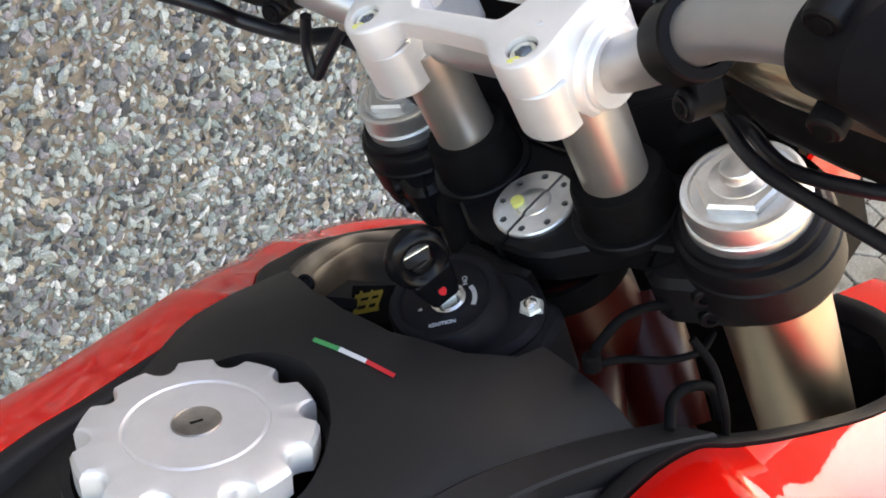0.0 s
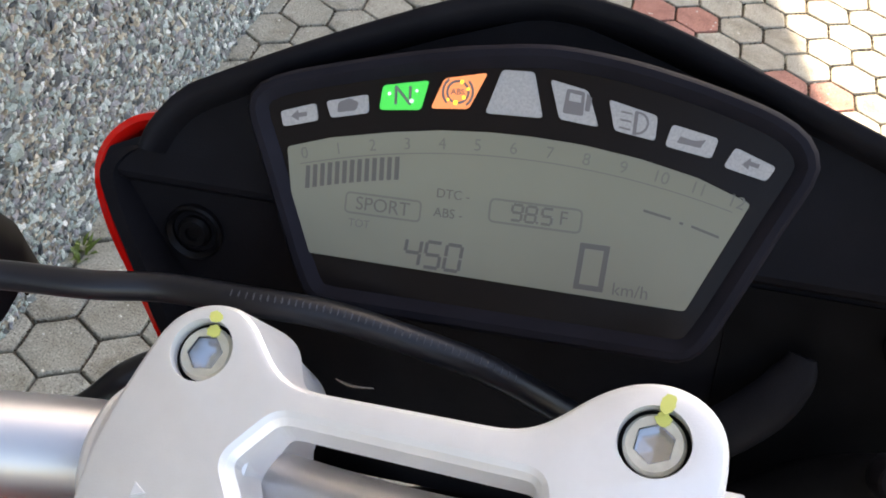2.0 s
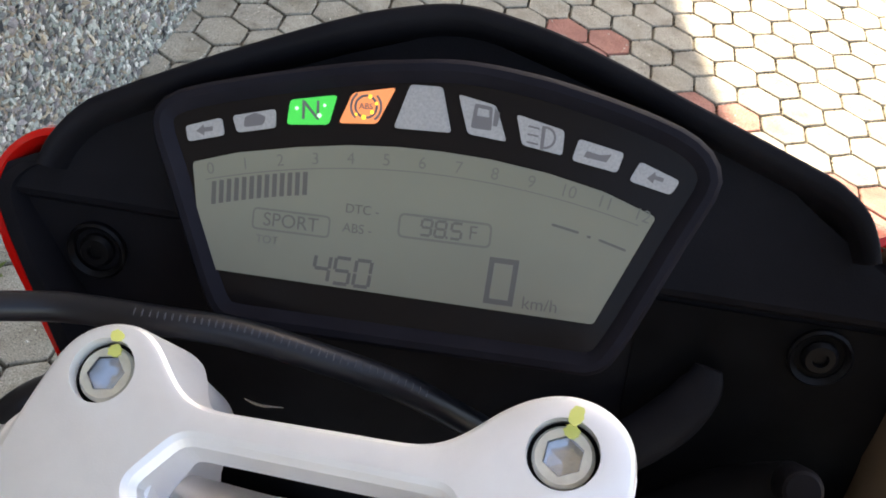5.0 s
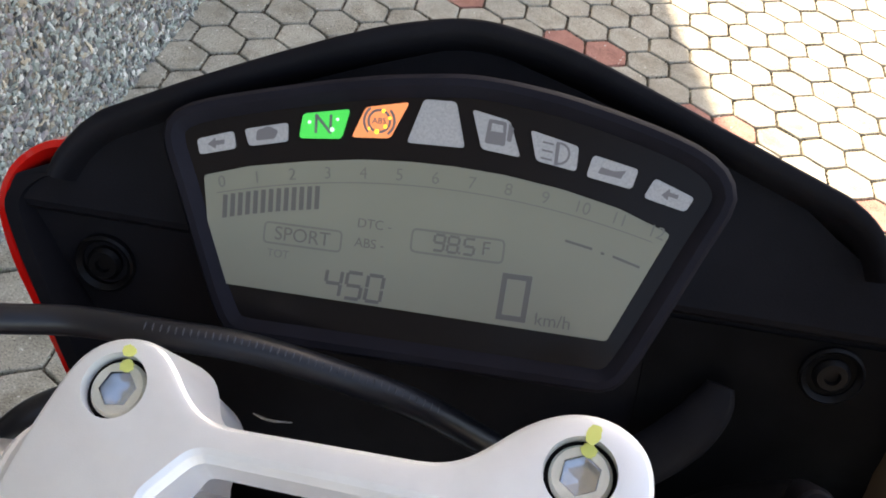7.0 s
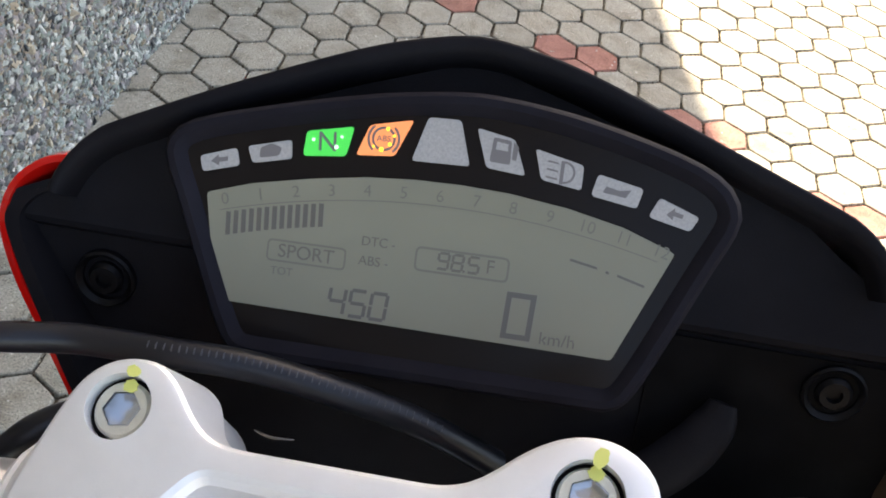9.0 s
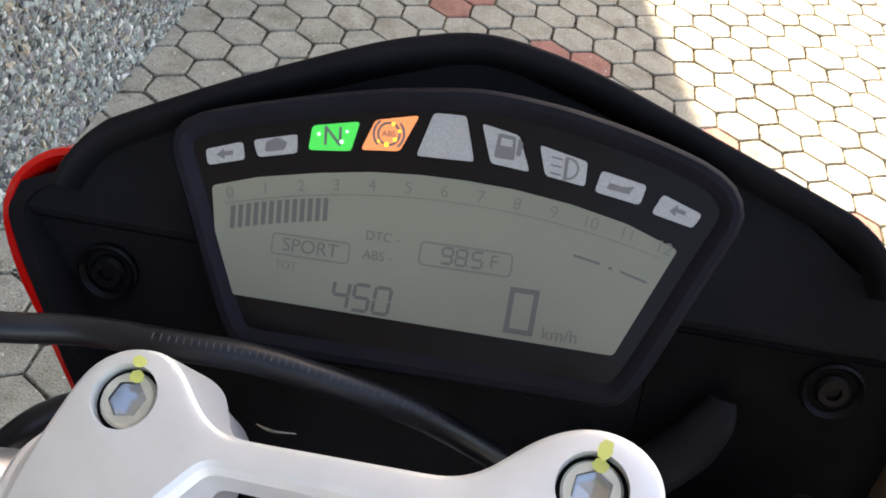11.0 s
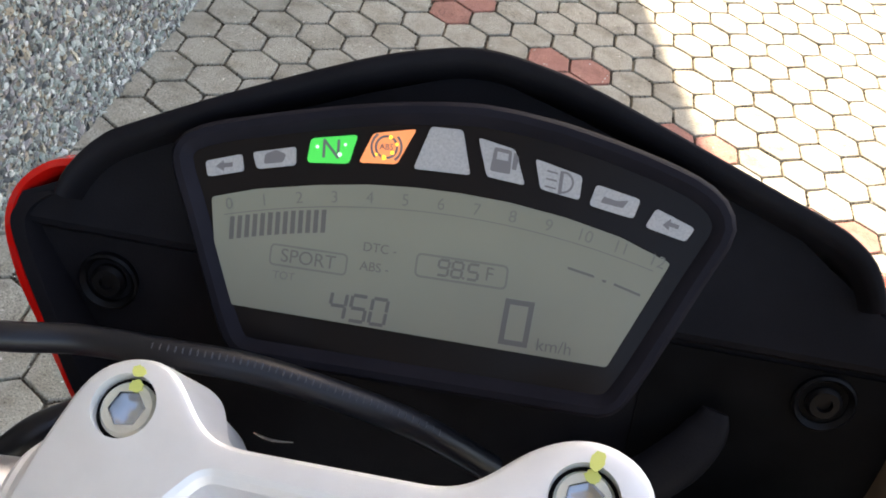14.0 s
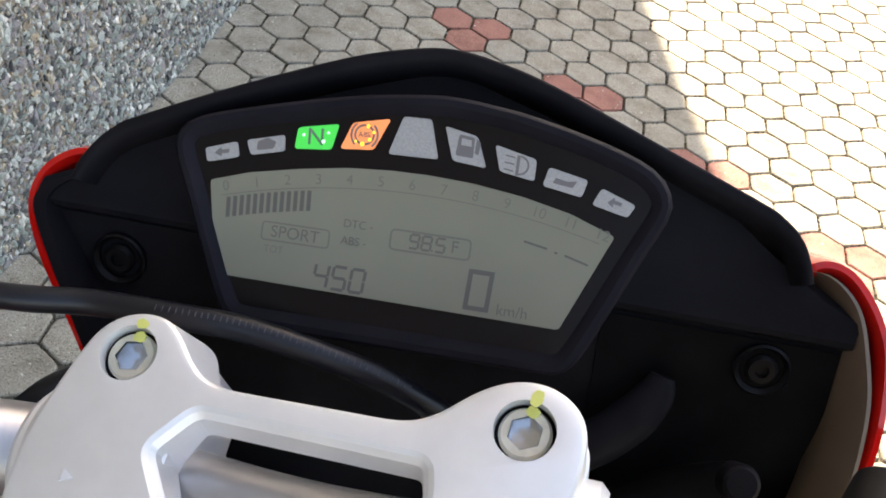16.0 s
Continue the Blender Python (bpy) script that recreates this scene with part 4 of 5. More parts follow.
# fixing screws of the cowl, in shallow cups
for x, y in ((-87.7, -13.7), (94.5, -17.7)):
    m = CW @ pose(x * MM, y * MM, -0.0255 if x < 0 else -0.0243, 21, 0, 0)
    bm = bmesh.new()
    lathe(bm, [(0.0078, -0.004), (0.0078, 0.0010), (0.0072, 0.0016), (0.0060, 0.0004), (0.0058, -0.003)], m, 32)
    cup = part("screw_cup", bm, black_metal, cowl, "round cup for a screw")
    bm = bmesh.new()
    lathe(bm, [(0.0045, -0.001), (0.0045, 0.0006), (0.0036, 0.0018), (0.0020, 0.0018), (0.0018, 0.0006)], m, 24)
    part("screw_head", bm, black_metal, cup, "black screw head")
# ---- bar clamps of the levers ----


def perch(sgn):
    c = Vector((0.1148, -0.0112, 0.0118)) if sgn > 0 else Vector((-0.1085, -0.0098, 0.0075))
    d = Vector((sgn * 0.040, -0.009, 0.027)).normalized()
    m = CL @ along(c - d * 0.0085, c + d)
    bm = bmesh.new()
    lathe(bm, [(0.0110, 0), (0.0146, 0.0003), (0.0154, 0.0014), (0.0154, 0.0156), (0.0146, 0.0167), (0.0110, 0.017)], m, 40, False)
    body = part("lever_clamp", bm, black_metal, bike, "black split clamp round the bar")
    up = Vector((0.1035, -0.0046, 0.0224)) if sgn > 0 else Vector((-0.1002, -0.0042, 0.0204))
    lo = Vector((sgn * 0.1168, -0.0254, -0.0053))
    way = Vector((sgn * 0.011, 0.0255, -0.0085)).normalized()
    hull = bmesh.new()
    for q, r in ((up, 0.0070), (lo, 0.0060)):
        mm = CL @ along(q, q + way)
        for z in (0.003, 0.013):
            for k in range(16):
                hull.verts.new(mm @ Vector((r * math.cos(math.pi * k / 8), r * math.sin(math.pi * k / 8), z)))
    bmesh.ops.convex_hull(hull, input=hull.verts[:])
    bmesh.ops.delete(hull, geom=[v for v in hull.verts if not v.link_faces], context="VERTS")
    part("strap", hull, black_metal, body)
    for q, ln, r in ((up, 0.0285, 0.0073), (lo, 0.014, 0.0060)):
        bm = bmesh.new()
        a, b = CL @ (q - way * 0.0005), CL @ (q + way * ln)
        pipe(bm, a, b, r, 0.0012, 28)
        part("boss", bm, black_metal, body)
        mm = along(a, b)
        bm = bmesh.new()
        lathe(bm, [(r * 0.70, -0.0010), (r * 0.70, 0.002)], mm, 24)
        part("bolt", bm, gloss_black, body, "black socket bolt")
        bm = bmesh.new()
        lathe(bm, [(r * 0.36, -0.0014), (r * 0.36, 0.0)], mm, 6)
        part("socket", bm, rubber, body)
    bm = bmesh.new()
    lathe(bm, [(0.0075, 0), (0.0075, 0.0009)], CL @ along(up + way * 0.0155, up + way), 28)
    part("split", bm, rubber, body)
    return body


perch(-1)
perch(1)
for sgn in (-1, 1):
    c = Vector((sgn * 0.176, -0.0190, 0.0282))
    d = Vector((sgn * 0.09, -0.025, 0.002)).normalized()
    bm = bmesh.new()
    lathe(bm, [(0.0108, 0), (0.0158, 0.0004), (0.0168, 0.002), (0.0168, 0.022), (0.0158, 0.0236), (0.0108, 0.024)], CL @ along(c - d * 0.009, c + d), 40, False)
    sw = part("switch_clamp", bm, black_metal, bike, "black clamp of the switch housing")
    for dy, dz in ((-0.006, 0.017), (-0.013, -0.016)):
        bm = bmesh.new()
        a = c + Vector((sgn * 0.0, dy - 0.006, dz))
        pipe(bm, CL @ a, CL @ (a + Vector((0, 0.018, 0.004))), 0.0058, 0.001, 24)
        part("boss", bm, black_metal, sw)
        bm = bmesh.new()
        pipe(bm, CL @ (a + Vector((0, -0.0008, 0))), CL @ (a + Vector((0, 0.004, 0))), 0.0036, 0.0005, 20)
        part("bolt", bm, rubber, sw, "black socket bolt")
        if sgn < 0:
            bm = bmesh.new()
            box(bm, (0.0055, 0.0020, 0.0008), CL @ pose(a.x + 0.0075, a.y - 0.001, a.z + 0.003, 60, 0, 20), 0.0002)
            part("paint_mark", bm, yellow_mark, sw, "yellow paint mark")
    bm = bmesh.new()
    sweep(bm, [CL @ (c + d * k) for k in (0.012, 0.03, 0.06, 0.1)], [0.0175, 0.019, 0.019, 0.0165], 32, 4)
    part("switch_housing", bm, black_plastic, sw, "black switch housing and grip")

# brake fluid reservoir and master cylinder
up_way, right_way = Vector((-0.05, 0.56, 0.83)).normalized(), Vector((0.98, -0.10, 0.10))
right_way = (right_way - up_way * right_way.dot(up_way)).normalized()
m = CL @ (Matrix.Translation((0.1457, 0.0235, 0.0530)) @ Matrix((right_way, up_way.cross(right_way), up_way)).transposed().to_4x4())
bm = bmesh.new()
prism(bm, rounded([(0.0, 0.0), (0.064, 0.0), (0.064, 0.036), (0.0, 0.036)], 0.005, 5), -0.040, -0.004, m, 0.002)
res = part("fluid_reservoir", bm, black_plastic, bike, "black brake fluid reservoir")
bm = bmesh.new()
prism(bm, rounded([(-0.001, -0.001), (0.065, -0.001), (0.065, 0.037), (-0.001, 0.037)], 0.006, 5), -0.004, 0.0015, m, 0.001)
part("reservoir_lid", bm, black_plastic, res, "black lid")
bm = bmesh.new()
prism(bm, rounded([(0.001, 0.001), (0.063, 0.001), (0.063, 0.035), (0.001, 0.035)], 0.005, 5), 0.0010, 0.0019, m, 0.0003)
part("lid_top", bm, scuffed, res, "scuffed grey top of the lid")
bm = bmesh.new()
lathe(bm, [(0.0092, 0), (0.0092, 0.0008), (0.0086, 0.0012), (0.0081, 0.0005), (0.003, 0.0006)], m @ pose(0.0125, 0.0, -0.022, 90, 0, 0), 40)
part("sight_glass", bm, black_plastic, res, "round black sight plug")
bm = bmesh.new()
lathe(bm, [(0.0040, 0), (0.0052, 0.001), (0.0052, 0.005), (0.0070, 0.006), (0.0070, 0.012), (0.0058, 0.014), (0.0058, 0.018)], CL @ along((0.1235, 0.0225, 0.006), (0.152, 0.027, 0.015)), 6)
part("brake_union", bm, steel, bike, "bright brake hose union", sharp=25)
bm = bmesh.new()
pipe(bm, cl(0.136, 0.026, 0.011), cl(0.198, 0.031, 0.022), 0.0092, 0.002, 28)
part("master_cylinder", bm, black_metal, bike, "black brake master cylinder")

# knurled clutch adjuster
bm = bmesh.new()
a, b = Vector((-0.152, 0.0165, 0.002)), Vector((-0.125, 0.0215, 0.003))
loops = []
m = CL @ along(a, b)
for r, z in ((0.0084, 0), (0.0093, 0.001), (0.0093, 0.0032)):
    loops.append([m @ Vector((r * (1 + 0.022 * (k % 2)) * math.cos(2 * math.pi * k / 48), r * (1 + 0.022 * (k % 2)) * math.sin(2 * math.pi * k / 48), z)) for k in range(48)])
for r, z in ((0.0070, 0.0042), (0.0066, 0.0105), (0.0056, 0.0118), (0.0042, 0.0122), (0.0042, 0.0160), (0.0056, 0.0164), (0.0056, 0.0196), (0.0036, 0.021), (0.0036, 0.030)):
    loops.append([m @ Vector((r * math.cos(2 * math.pi * k / 48), r * math.sin(2 * math.pi * k / 48), z)) for k in range(48)])
rings(bm, loops)
part("cable_adjuster", bm, bar_metal, bike, "knurled aluminium clutch cable adjuster", sharp=25)
bm = bmesh.new()
sweep(bm, [cl(-0.158, 0.022, 0.003), cl(-0.19, 0.020, 0.008), cl(-0.24, 0.016, 0.018)], [0.009, 0.011, 0.012], 20, 5)
part("lever_bracket", bm, black_metal, bike, "black clutch lever bracket")

# clutch cable that crosses in front of the instrument
bm = bmesh.new()
cable_pts = [cl(-0.138, 0.024, 0.004), cl(-0.118, 0.027, 0.001), cl(-0.100, 0.031, -0.0055), cl(-0.083, 0.0339, -0.0102), cl(-0.068, 0.0379, -0.0150), cl(-0.048, 0.039, -0.0165), cl(-0.030, 0.0405, -0.0207), cl(-0.0116, 0.040, -0.0268), cl(0.0055, 0.0395, -0.037), cl(0.022, 0.038, -0.055)]
sweep(bm, cable_pts, 0.0034, 16, 10)
cable = part("clutch_cable", bm, cable_skin, bike, "black sheathed clutch cable")
track = smooth_path(cable_pts, 24)
TICK_UP = Vector((0.0, -0.35, 0.94))
# pale ticks paint the highlight on the ribs, upper side only, thinning outwards
for k in range(116, 198, 2):
    p, q = track[k], track[k + 1]
    bm = bmesh.new()
    d = (q - p).normalized()
    top = (TICK_UP - d * TICK_UP.dot(d)).normalized()
    side = d.cross(top)
    sweep(bm, [p + (top * math.cos(w) + side * math.sin(w)) * 0.0034 for w in (-0.24, -0.12, 0.0, 0.12, 0.24)], [0.0001 + c * 0.00014 * (1 - abs(k - 140) / 60) for c in (0, 0.8, 1, 0.8, 0)], 6, 2)
    part("rib", bm, rib_highlight, cable)

# hoses and wiring
def hose(name, pts, r, mat=None, label="", seg=14):
    bm = bmesh.new()
    sweep(bm, [cl(*p) for p in pts], r, seg, 8)
    return part(name, bm, mat or rubber, bike, label)


hose("wiring_sleeve", [(-0.33, -0.055, 0.022), (-0.215, -0.038, 0.006), (-0.183, -0.024, -0.013), (-0.178, -0.0145, -0.029), (-0.158, -0.007, -0.040), (-0.142, -0.004, -0.043), (-0.106, 0.001, -0.043), (-0.07, 0.000, -0.075), (-0.02, 0.02, -0.12)], 0.0046, cable_skin, "black wiring sleeve under the bar")
hose("wire_loop", [(-0.125, -0.006, -0.024), (-0.131, -0.012, -0.042), (-0.1276, -0.0173, -0.0555), (-0.119, -0.012, -0.047), (-0.104, -0.002, -0.031)], 0.0030, cable_skin, "small hanging loop of wire")
hose("brake_hose", [(0.086, 0.024, -0.050), (0.102, 0.006, -0.038), (0.118, -0.007, -0.034), (0.1265, -0.0135, -0.034), (0.140, -0.021, -0.034), (0.153, -0.0255, -0.034), (0.168, -0.030, -0.034), (0.25, -0.052, -0.038)], 0.0029, cable_skin, "black brake hose")
hose("throttle_cable", [(0.27, -0.012, -0.034), (0.200, -0.010, -0.040), (0.166, -0.0125, -0.041), (0.147, -0.0125, -0.041), (0.136, -0.0095, -0.041), (0.120, 0.002, -0.044), (0.10, 0.02, -0.060)], 0.0029, cable_skin, "thin black throttle cable")
bm = bmesh.new()
sweep(bm, [cl(0.112, 0.016, -0.020), cl(0.135, 0.012, -0.024), cl(0.165, 0.008, -0.026), cl(0.20, 0.002, -0.026), cl(0.26, -0.008, -0.02)], [0.012, 0.019, 0.021, 0.020, 0.016], 20, 6)
part("lever_bracket", bm, rubber, bike, "black brake lever bracket under the bar")

bm = bmesh.new()
sweep(bm, [cl(0.120, 0.000, -0.006), cl(0.145, -0.004, -0.008), cl(0.180, -0.012, -0.006), cl(0.24, -0.026, -0.002)], [0.005, 0.0065, 0.0065, 0.006], 16, 6)
part("brake_lever", bm, fork_metal, bike, "bronze tinted brake lever root under the bar")

hose("lower_cable", [(-0.066, 0.045, -0.075), (-0.074, 0.032, -0.050), (-0.084, 0.0225, -0.0425), (-0.094, 0.012, -0.0440), (-0.110, 0.004, -0.050)], 0.0044, cable_skin, "thick black cable under the bar")
# thin bright arc added to give the white glint below the cable
bm = bmesh.new()
sweep(bm, [cl(-0.0375, 0.0350, -0.0552), cl(-0.0350, 0.0345, -0.0555), cl(-0.0320, 0.0342, -0.0555), cl(-0.0270, 0.0345, -0.0550)], [0.0002, 0.0006, 0.0006, 0.0002], 10, 6)
part("glint_clip", bm, machined, bike, "small curved clip added for a white glint")

# joint of the brake line under the bar, with a capped end
JT = CL @ along((0.0950, 0.0405, -0.0640), (0.0956, 0.0372, -0.0545))
bm = bmesh.new()
lathe(bm, [(0.0052, -0.008), (0.0052, 0.0060), (0.0046, 0.0072), (0.0045, 0.0086), (0.0038, 0.0094), (0.0010, 0.0096)], JT, 28)
joint = part("hose_joint", bm, black_plastic, bike, "capped black joint of the brake line")
bm = bmesh.new()
sweep(bm, [JT @ Vector((0, 0, -0.006)), cl(0.0900, 0.0405, -0.0720), cl(0.0780, 0.0380, -0.0800), cl(0.0600, 0.0300, -0.0900)], [0.0056, 0.0068, 0.0068, 0.0060], 20, 6)
part("elbow", bm, rubber, joint, "bent black rubber elbow")

# left hand guard: a dark shell under a thick grey rim
guard_out = [(-0.40, 0.105), (-0.33, 0.104), (-0.2616, 0.0947), (-0.2209, 0.0860), (-0.1985, 0.0785), (-0.1756, 0.0709), (-0.1500, 0.0605), (-0.1350, 0.0545), (-0.1265, 0.0475), (-0.1235, 0.040)]
guard_in = [(-0.39, 0.090), (-0.32, 0.091), (-0.2531, 0.0837), (-0.2200, 0.0765), (-0.1900, 0.0650), (-0.1664, 0.0573), (-0.1480, 0.0522), (-0.1370, 0.0485), (-0.1290, 0.0430), (-0.1265, 0.038)]
lo_, li_ = smooth_path([(x, y, 0) for x, y in guard_out], 6), smooth_path([(x, y, 0) for x, y in guard_in], 6)
loops = []
for a, b in zip(lo_, li_):
    m1, m2 = a.lerp(b, 0.12), a.lerp(b, 0.88)
    loops.append([cl(a.x, a.y, -0.0235), cl(a.x, a.y, -0.0205), cl(m1.x, m1.y, -0.0190), cl(m2.x, m2.y, -0.0190), cl(b.x, b.y, -0.0205), cl(b.x, b.y, -0.0235)])
bm = bmesh.new()
rings(bm, loops)
guard = part("hand_guard", bm, guard_plastic, bike, "grey plastic hand guard with a dark inside")
loops = []
for a, b in zip(lo_, li_):
    m1 = a.lerp(b, 0.25)
    k = min(1.0, 0.22 + max(0.0, (-0.122 - m1.x)) / 0.06)
    loops.append([cl(a.x, a.y, -0.0225), cl(m1.x, m1.y, -0.0225), cl(m1.x + 0.004 * k, m1.y - 0.004 * k, -0.0225 - 0.0375 * k), cl(m1.x + 0.010 * k, m1.y - 0.012 * k, -0.0225 - 0.075 * k), cl(m1.x + 0.008 * k, m1.y - 0.009 * k, -0.0225 - 0.075 * k), cl(a.x + 0.003, a.y, -0.0225 - 0.0375 * k)])
bm = bmesh.new()
rings(bm, loops)
part("guard_shell", bm, rubber, guard, "dark inside of the hand guard")
bm = bmesh.new()
prism(bm, rounded([(-0.142, 0.047), (-0.131, 0.049), (-0.1255, 0.040), (-0.127, 0.027), (-0.137, 0.025)], 0.004, 4), -0.046, -0.024, CL, 0.003)
part("guard_mount", bm, black_plastic, guard, "dark mount of the hand guard")
bm = bmesh.new()
sweep(bm, [cl(-0.128, 0.008, -0.018), cl(-0.145, 0.006, -0.014), cl(-0.168, 0.002, -0.004), cl(-0.200, -0.004, 0.010)], [0.008, 0.017, 0.019, 0.012], 20, 6)
part("lever_perch", bm, black_plastic, bike, "black clutch lever body under the bar")

# ---- tank and ignition ----
def tank_z(u, y):
    return 1.062 - 0.08 * u - 2.3 * u * u - max(0.0, u - 0.058 - max(0.0, y - 0.33) * 0.18) * 0.42 - max(0.0, 0.38 - y) * 0.20 - max(0.0, y - 0.40) * 0.12


def tank_edge(y):
    return 0.110 + 0.006 * math.sin(math.pi * min(max((y - 0.1) / 0.45, 0), 1))


ys = [0.08 + 0.0125 * k for k in range(30)]
us = [-1 + k / 12 for k in range(25)]
bm = bmesh.new()
grid = []
for y in ys:
    row = []
    for s in us:
        u = s * tank_edge(y)
        row.append(bm.verts.new((u, y, tank_z(u, y))))
    grid.append(row)
for i in range(len(ys) - 1):
    for j in range(len(us) - 1):
        bm.faces.new((grid[i][j], grid[i][j + 1], grid[i + 1][j + 1], grid[i + 1][j]))
ext = bmesh.ops.extrude_face_region(bm, geom=bm.faces[:])
for v in [g for g in ext["geom"] if isinstance(g, bmesh.types.BMVert)]:
    v.co.z -= 0.02
cover = part("tank_cover", bm, grey_plastic, bike, "charcoal plastic tank cover")
cuts = []
c = bmesh.new()
prism(c, [(-0.1116, 0.4353), (-0.09, 0.424), (-0.06, 0.410), (-0.03, 0.402), (0.0, 0.401), (0.03, 0.412), (0.045, 0.428), (0.05, 0.46), (-0.15, 0.46), (-0.15, 0.4353)], 0.9, 1.2, Matrix())
cuts.append(c)
carve(cover, cuts)
def tank_wing(sgn, rows):
    """A red panel outside its inner border, given as rows of x, y, z and width."""
    line = smooth_path([(x, y, z) for x, y, z, w in rows], 6)
    wid = np.interp(np.linspace(0, len(rows) - 1, len(line)), range(len(rows)), [r[3] for r in rows])
    red_loops, strip_loops = [], []
    for i, p in enumerate(line):
        d = line[min(i + 1, len(line) - 1)] - line[max(i - 1, 0)]
        out = Vector((d.y, -d.x, 0)).normalized()
        red_loops.append([p + Vector((sgn * (out.x * a * wid[i]), out.y * a * wid[i], b)) - Vector(((1 - sgn) * p.x, 0, 0)) for a, b in
                          ((0.0, -0.004), (0.04, 0.0), (0.3, -0.0012), (0.6, -0.0030), (0.90, -0.0056), (0.985, -0.0085), (1.02, -0.016), (1.0, -0.05), (0.85, -0.15), (0.75, -0.15), (0.9, -0.06), (0.8, -0.025), (0.0, -0.012))])
        strip_loops.append([p + Vector((sgn * out.x * a, out.y * a, b)) - Vector(((1 - sgn) * p.x, 0, 0)) for a, b in ((-0.010, -0.045), (-0.009, -0.002), (-0.006, 0.0008), (0.0005, 0.0008), (0.0005, -0.012))])
    bm = bmesh.new()
    rings(bm, red_loops)
    side = part("tank_side", bm, red_paint, bike, "glossy red tank side", sharp=60)
    bm = bmesh.new()
    rings(bm, strip_loops)
    part("edge_strip", bm, grey_plastic, side, "dark edging of the red side", sharp=60)


tank_wing(-1, [(0.105, 0.06, 0.988, 0.048), (0.106, 0.25, 1.032, 0.048), (0.107, 0.32, 1.0365, 0.048), (0.1085, 0.395, 1.0395, 0.050), (0.1145, 0.415, 1.0365, 0.048), (0.135, 0.436, 1.030, 0.043), (0.149, 0.465, 1.021, 0.034), (0.1515, 0.485, 1.018, 0.035), (0.157, 0.508, 1.009, 0.038), (0.156, 0.530, 1.002, 0.037), (0.145, 0.552, 0.998, 0.029), (0.128, 0.568, 0.995, 0.015)])
tank_wing(1, [(0.106, 0.06, 0.955, 0.070), (0.108, 0.30, 1.008, 0.072), (0.108, 0.40, 1.023, 0.072), (0.113, 0.445, 1.022, 0.070), (0.123, 0.467, 1.014, 0.064), (0.135, 0.494, 1.005, 0.050), (0.150, 0.545, 0.988, 0.030), (0.155, 0.59, 0.976, 0.022), (0.149, 0.619, 0.972, 0.026), (0.133, 0.642, 0.970, 0.036), (0.108, 0.658, 0.968, 0.042), (0.085, 0.664, 0.966, 0.042)])

# shelf on the cover that runs forward to the corner of the opening
loops = []
for p in smooth_path([(0.058, 0.335, 1.040), (0.068, 0.366, 1.0415), (0.078, 0.395, 1.038), (0.088, 0.425, 1.031), (0.099, 0.452, 1.0235)], 4):
    q = p + Vector((0.0185, 0.011, -0.0050))
    loops.append([p - Vector((0, 0, 0.006)), p + Vector((0, 0, 0.0006)), p.lerp(q, 0.06) + Vector((0, 0, 0.0012)), p.lerp(q, 0.94) + Vector((0, 0, 0.0012)), q, q - Vector((0, 0, 0.014))])
bm = bmesh.new()
rings(bm, loops)
part("shelf", bm, grey_plastic, cover, "raised charcoal shelf of the tank cover", sharp=30)

# fuel cap with scalloped rim
nrm = Vector((0.05, 0.10, 0.985)).normalized()
FC = along((-0.0226, 0.3150, 1.0478), Vector((-0.0226, 0.3150, 1.0478)) + nrm) @ Matrix.Scale(0.932, 4)
prof = [(0.0500, 0.0, 1), (0.0500, 0.0105, 1), (0.0485, 0.0130, 1), (0.0460, 0.0140, 1), (0.0305, 0.0142, 0), (0.0295, 0.0134, 0), (0.0285, 0.0142, 0), (0.0085, 0.0146, 0)]
bm = bmesh.new()
loops = []
NS = 120
for r, z, sc in prof:
    lp = []
    for k in range(NS):
        a = 2 * math.pi * k / NS
        w = (a * 10 / (2 * math.pi)) % 1.0
        dip = max(0.0, 1 - ((w - 0.5) / 0.23) ** 2)
        rr = r - sc * 0.0070 * dip ** 0.6
        lp.append(FC @ Vector((rr * math.cos(a), rr * math.sin(a), z)))
    loops.append(lp)
rings(bm, loops)
fuel_cap = part("fuel_cap", bm, cap_metal, bike, "silver fuel cap with a scalloped rim", sharp=30)
bm = bmesh.new()
lathe(bm, [(0.0104, 0.0140), (0.0104, 0.0150), (0.0098, 0.0154), (0.0088, 0.0148)], FC, 32)
part("lock", bm, dull_steel, fuel_cap, "round key lock")
bm = bmesh.new()
box(bm, (0.0055, 0.0016, 0.0006), FC @ pose(0, 0, 0.0146, 0, 0, 70))
part("keyhole", bm, rubber, fuel_cap, "dark keyhole")
bm = bmesh.new()
lathe(bm, [(0.056, -0.012), (0.0555, 0.000), (0.0515, -0.001), (0.0510, -0.012)], FC, 64, False)
part("cap_ring", bm, grey_plastic, fuel_cap, "dark ring under the cap")

c = bmesh.new()
lathe(c, [(0.0545, -0.03), (0.0545, 0.08)], FC, 64)
carve(cover, [c])
cover.data.set_sharp_from_angle(angle=radians(35))

# three colour stripe sticker
fl, fr2 = Vector((-0.0223, 0.3770, 1.0618)), Vector((0.0210, 0.3802, 1.0622))
for k, mat in enumerate((print_green, white_print, print_red)):
    a, b = fl.lerp(fr2, k / 3), fl.lerp(fr2, (k + 1) / 3)
    off = Vector((-0.0006, 0.0021, 0))
    bm = bmesh.new()
    lo = [bm.verts.new((p.x, p.y, tank_z(p.x, p.y) + 0.0004)) for p in (a, b, b + off, a + off)]
    hi = [bm.verts.new((v.co.x, v.co.y, v.co.z + 0.0003)) for v in lo]
    bm.faces.new(hi)
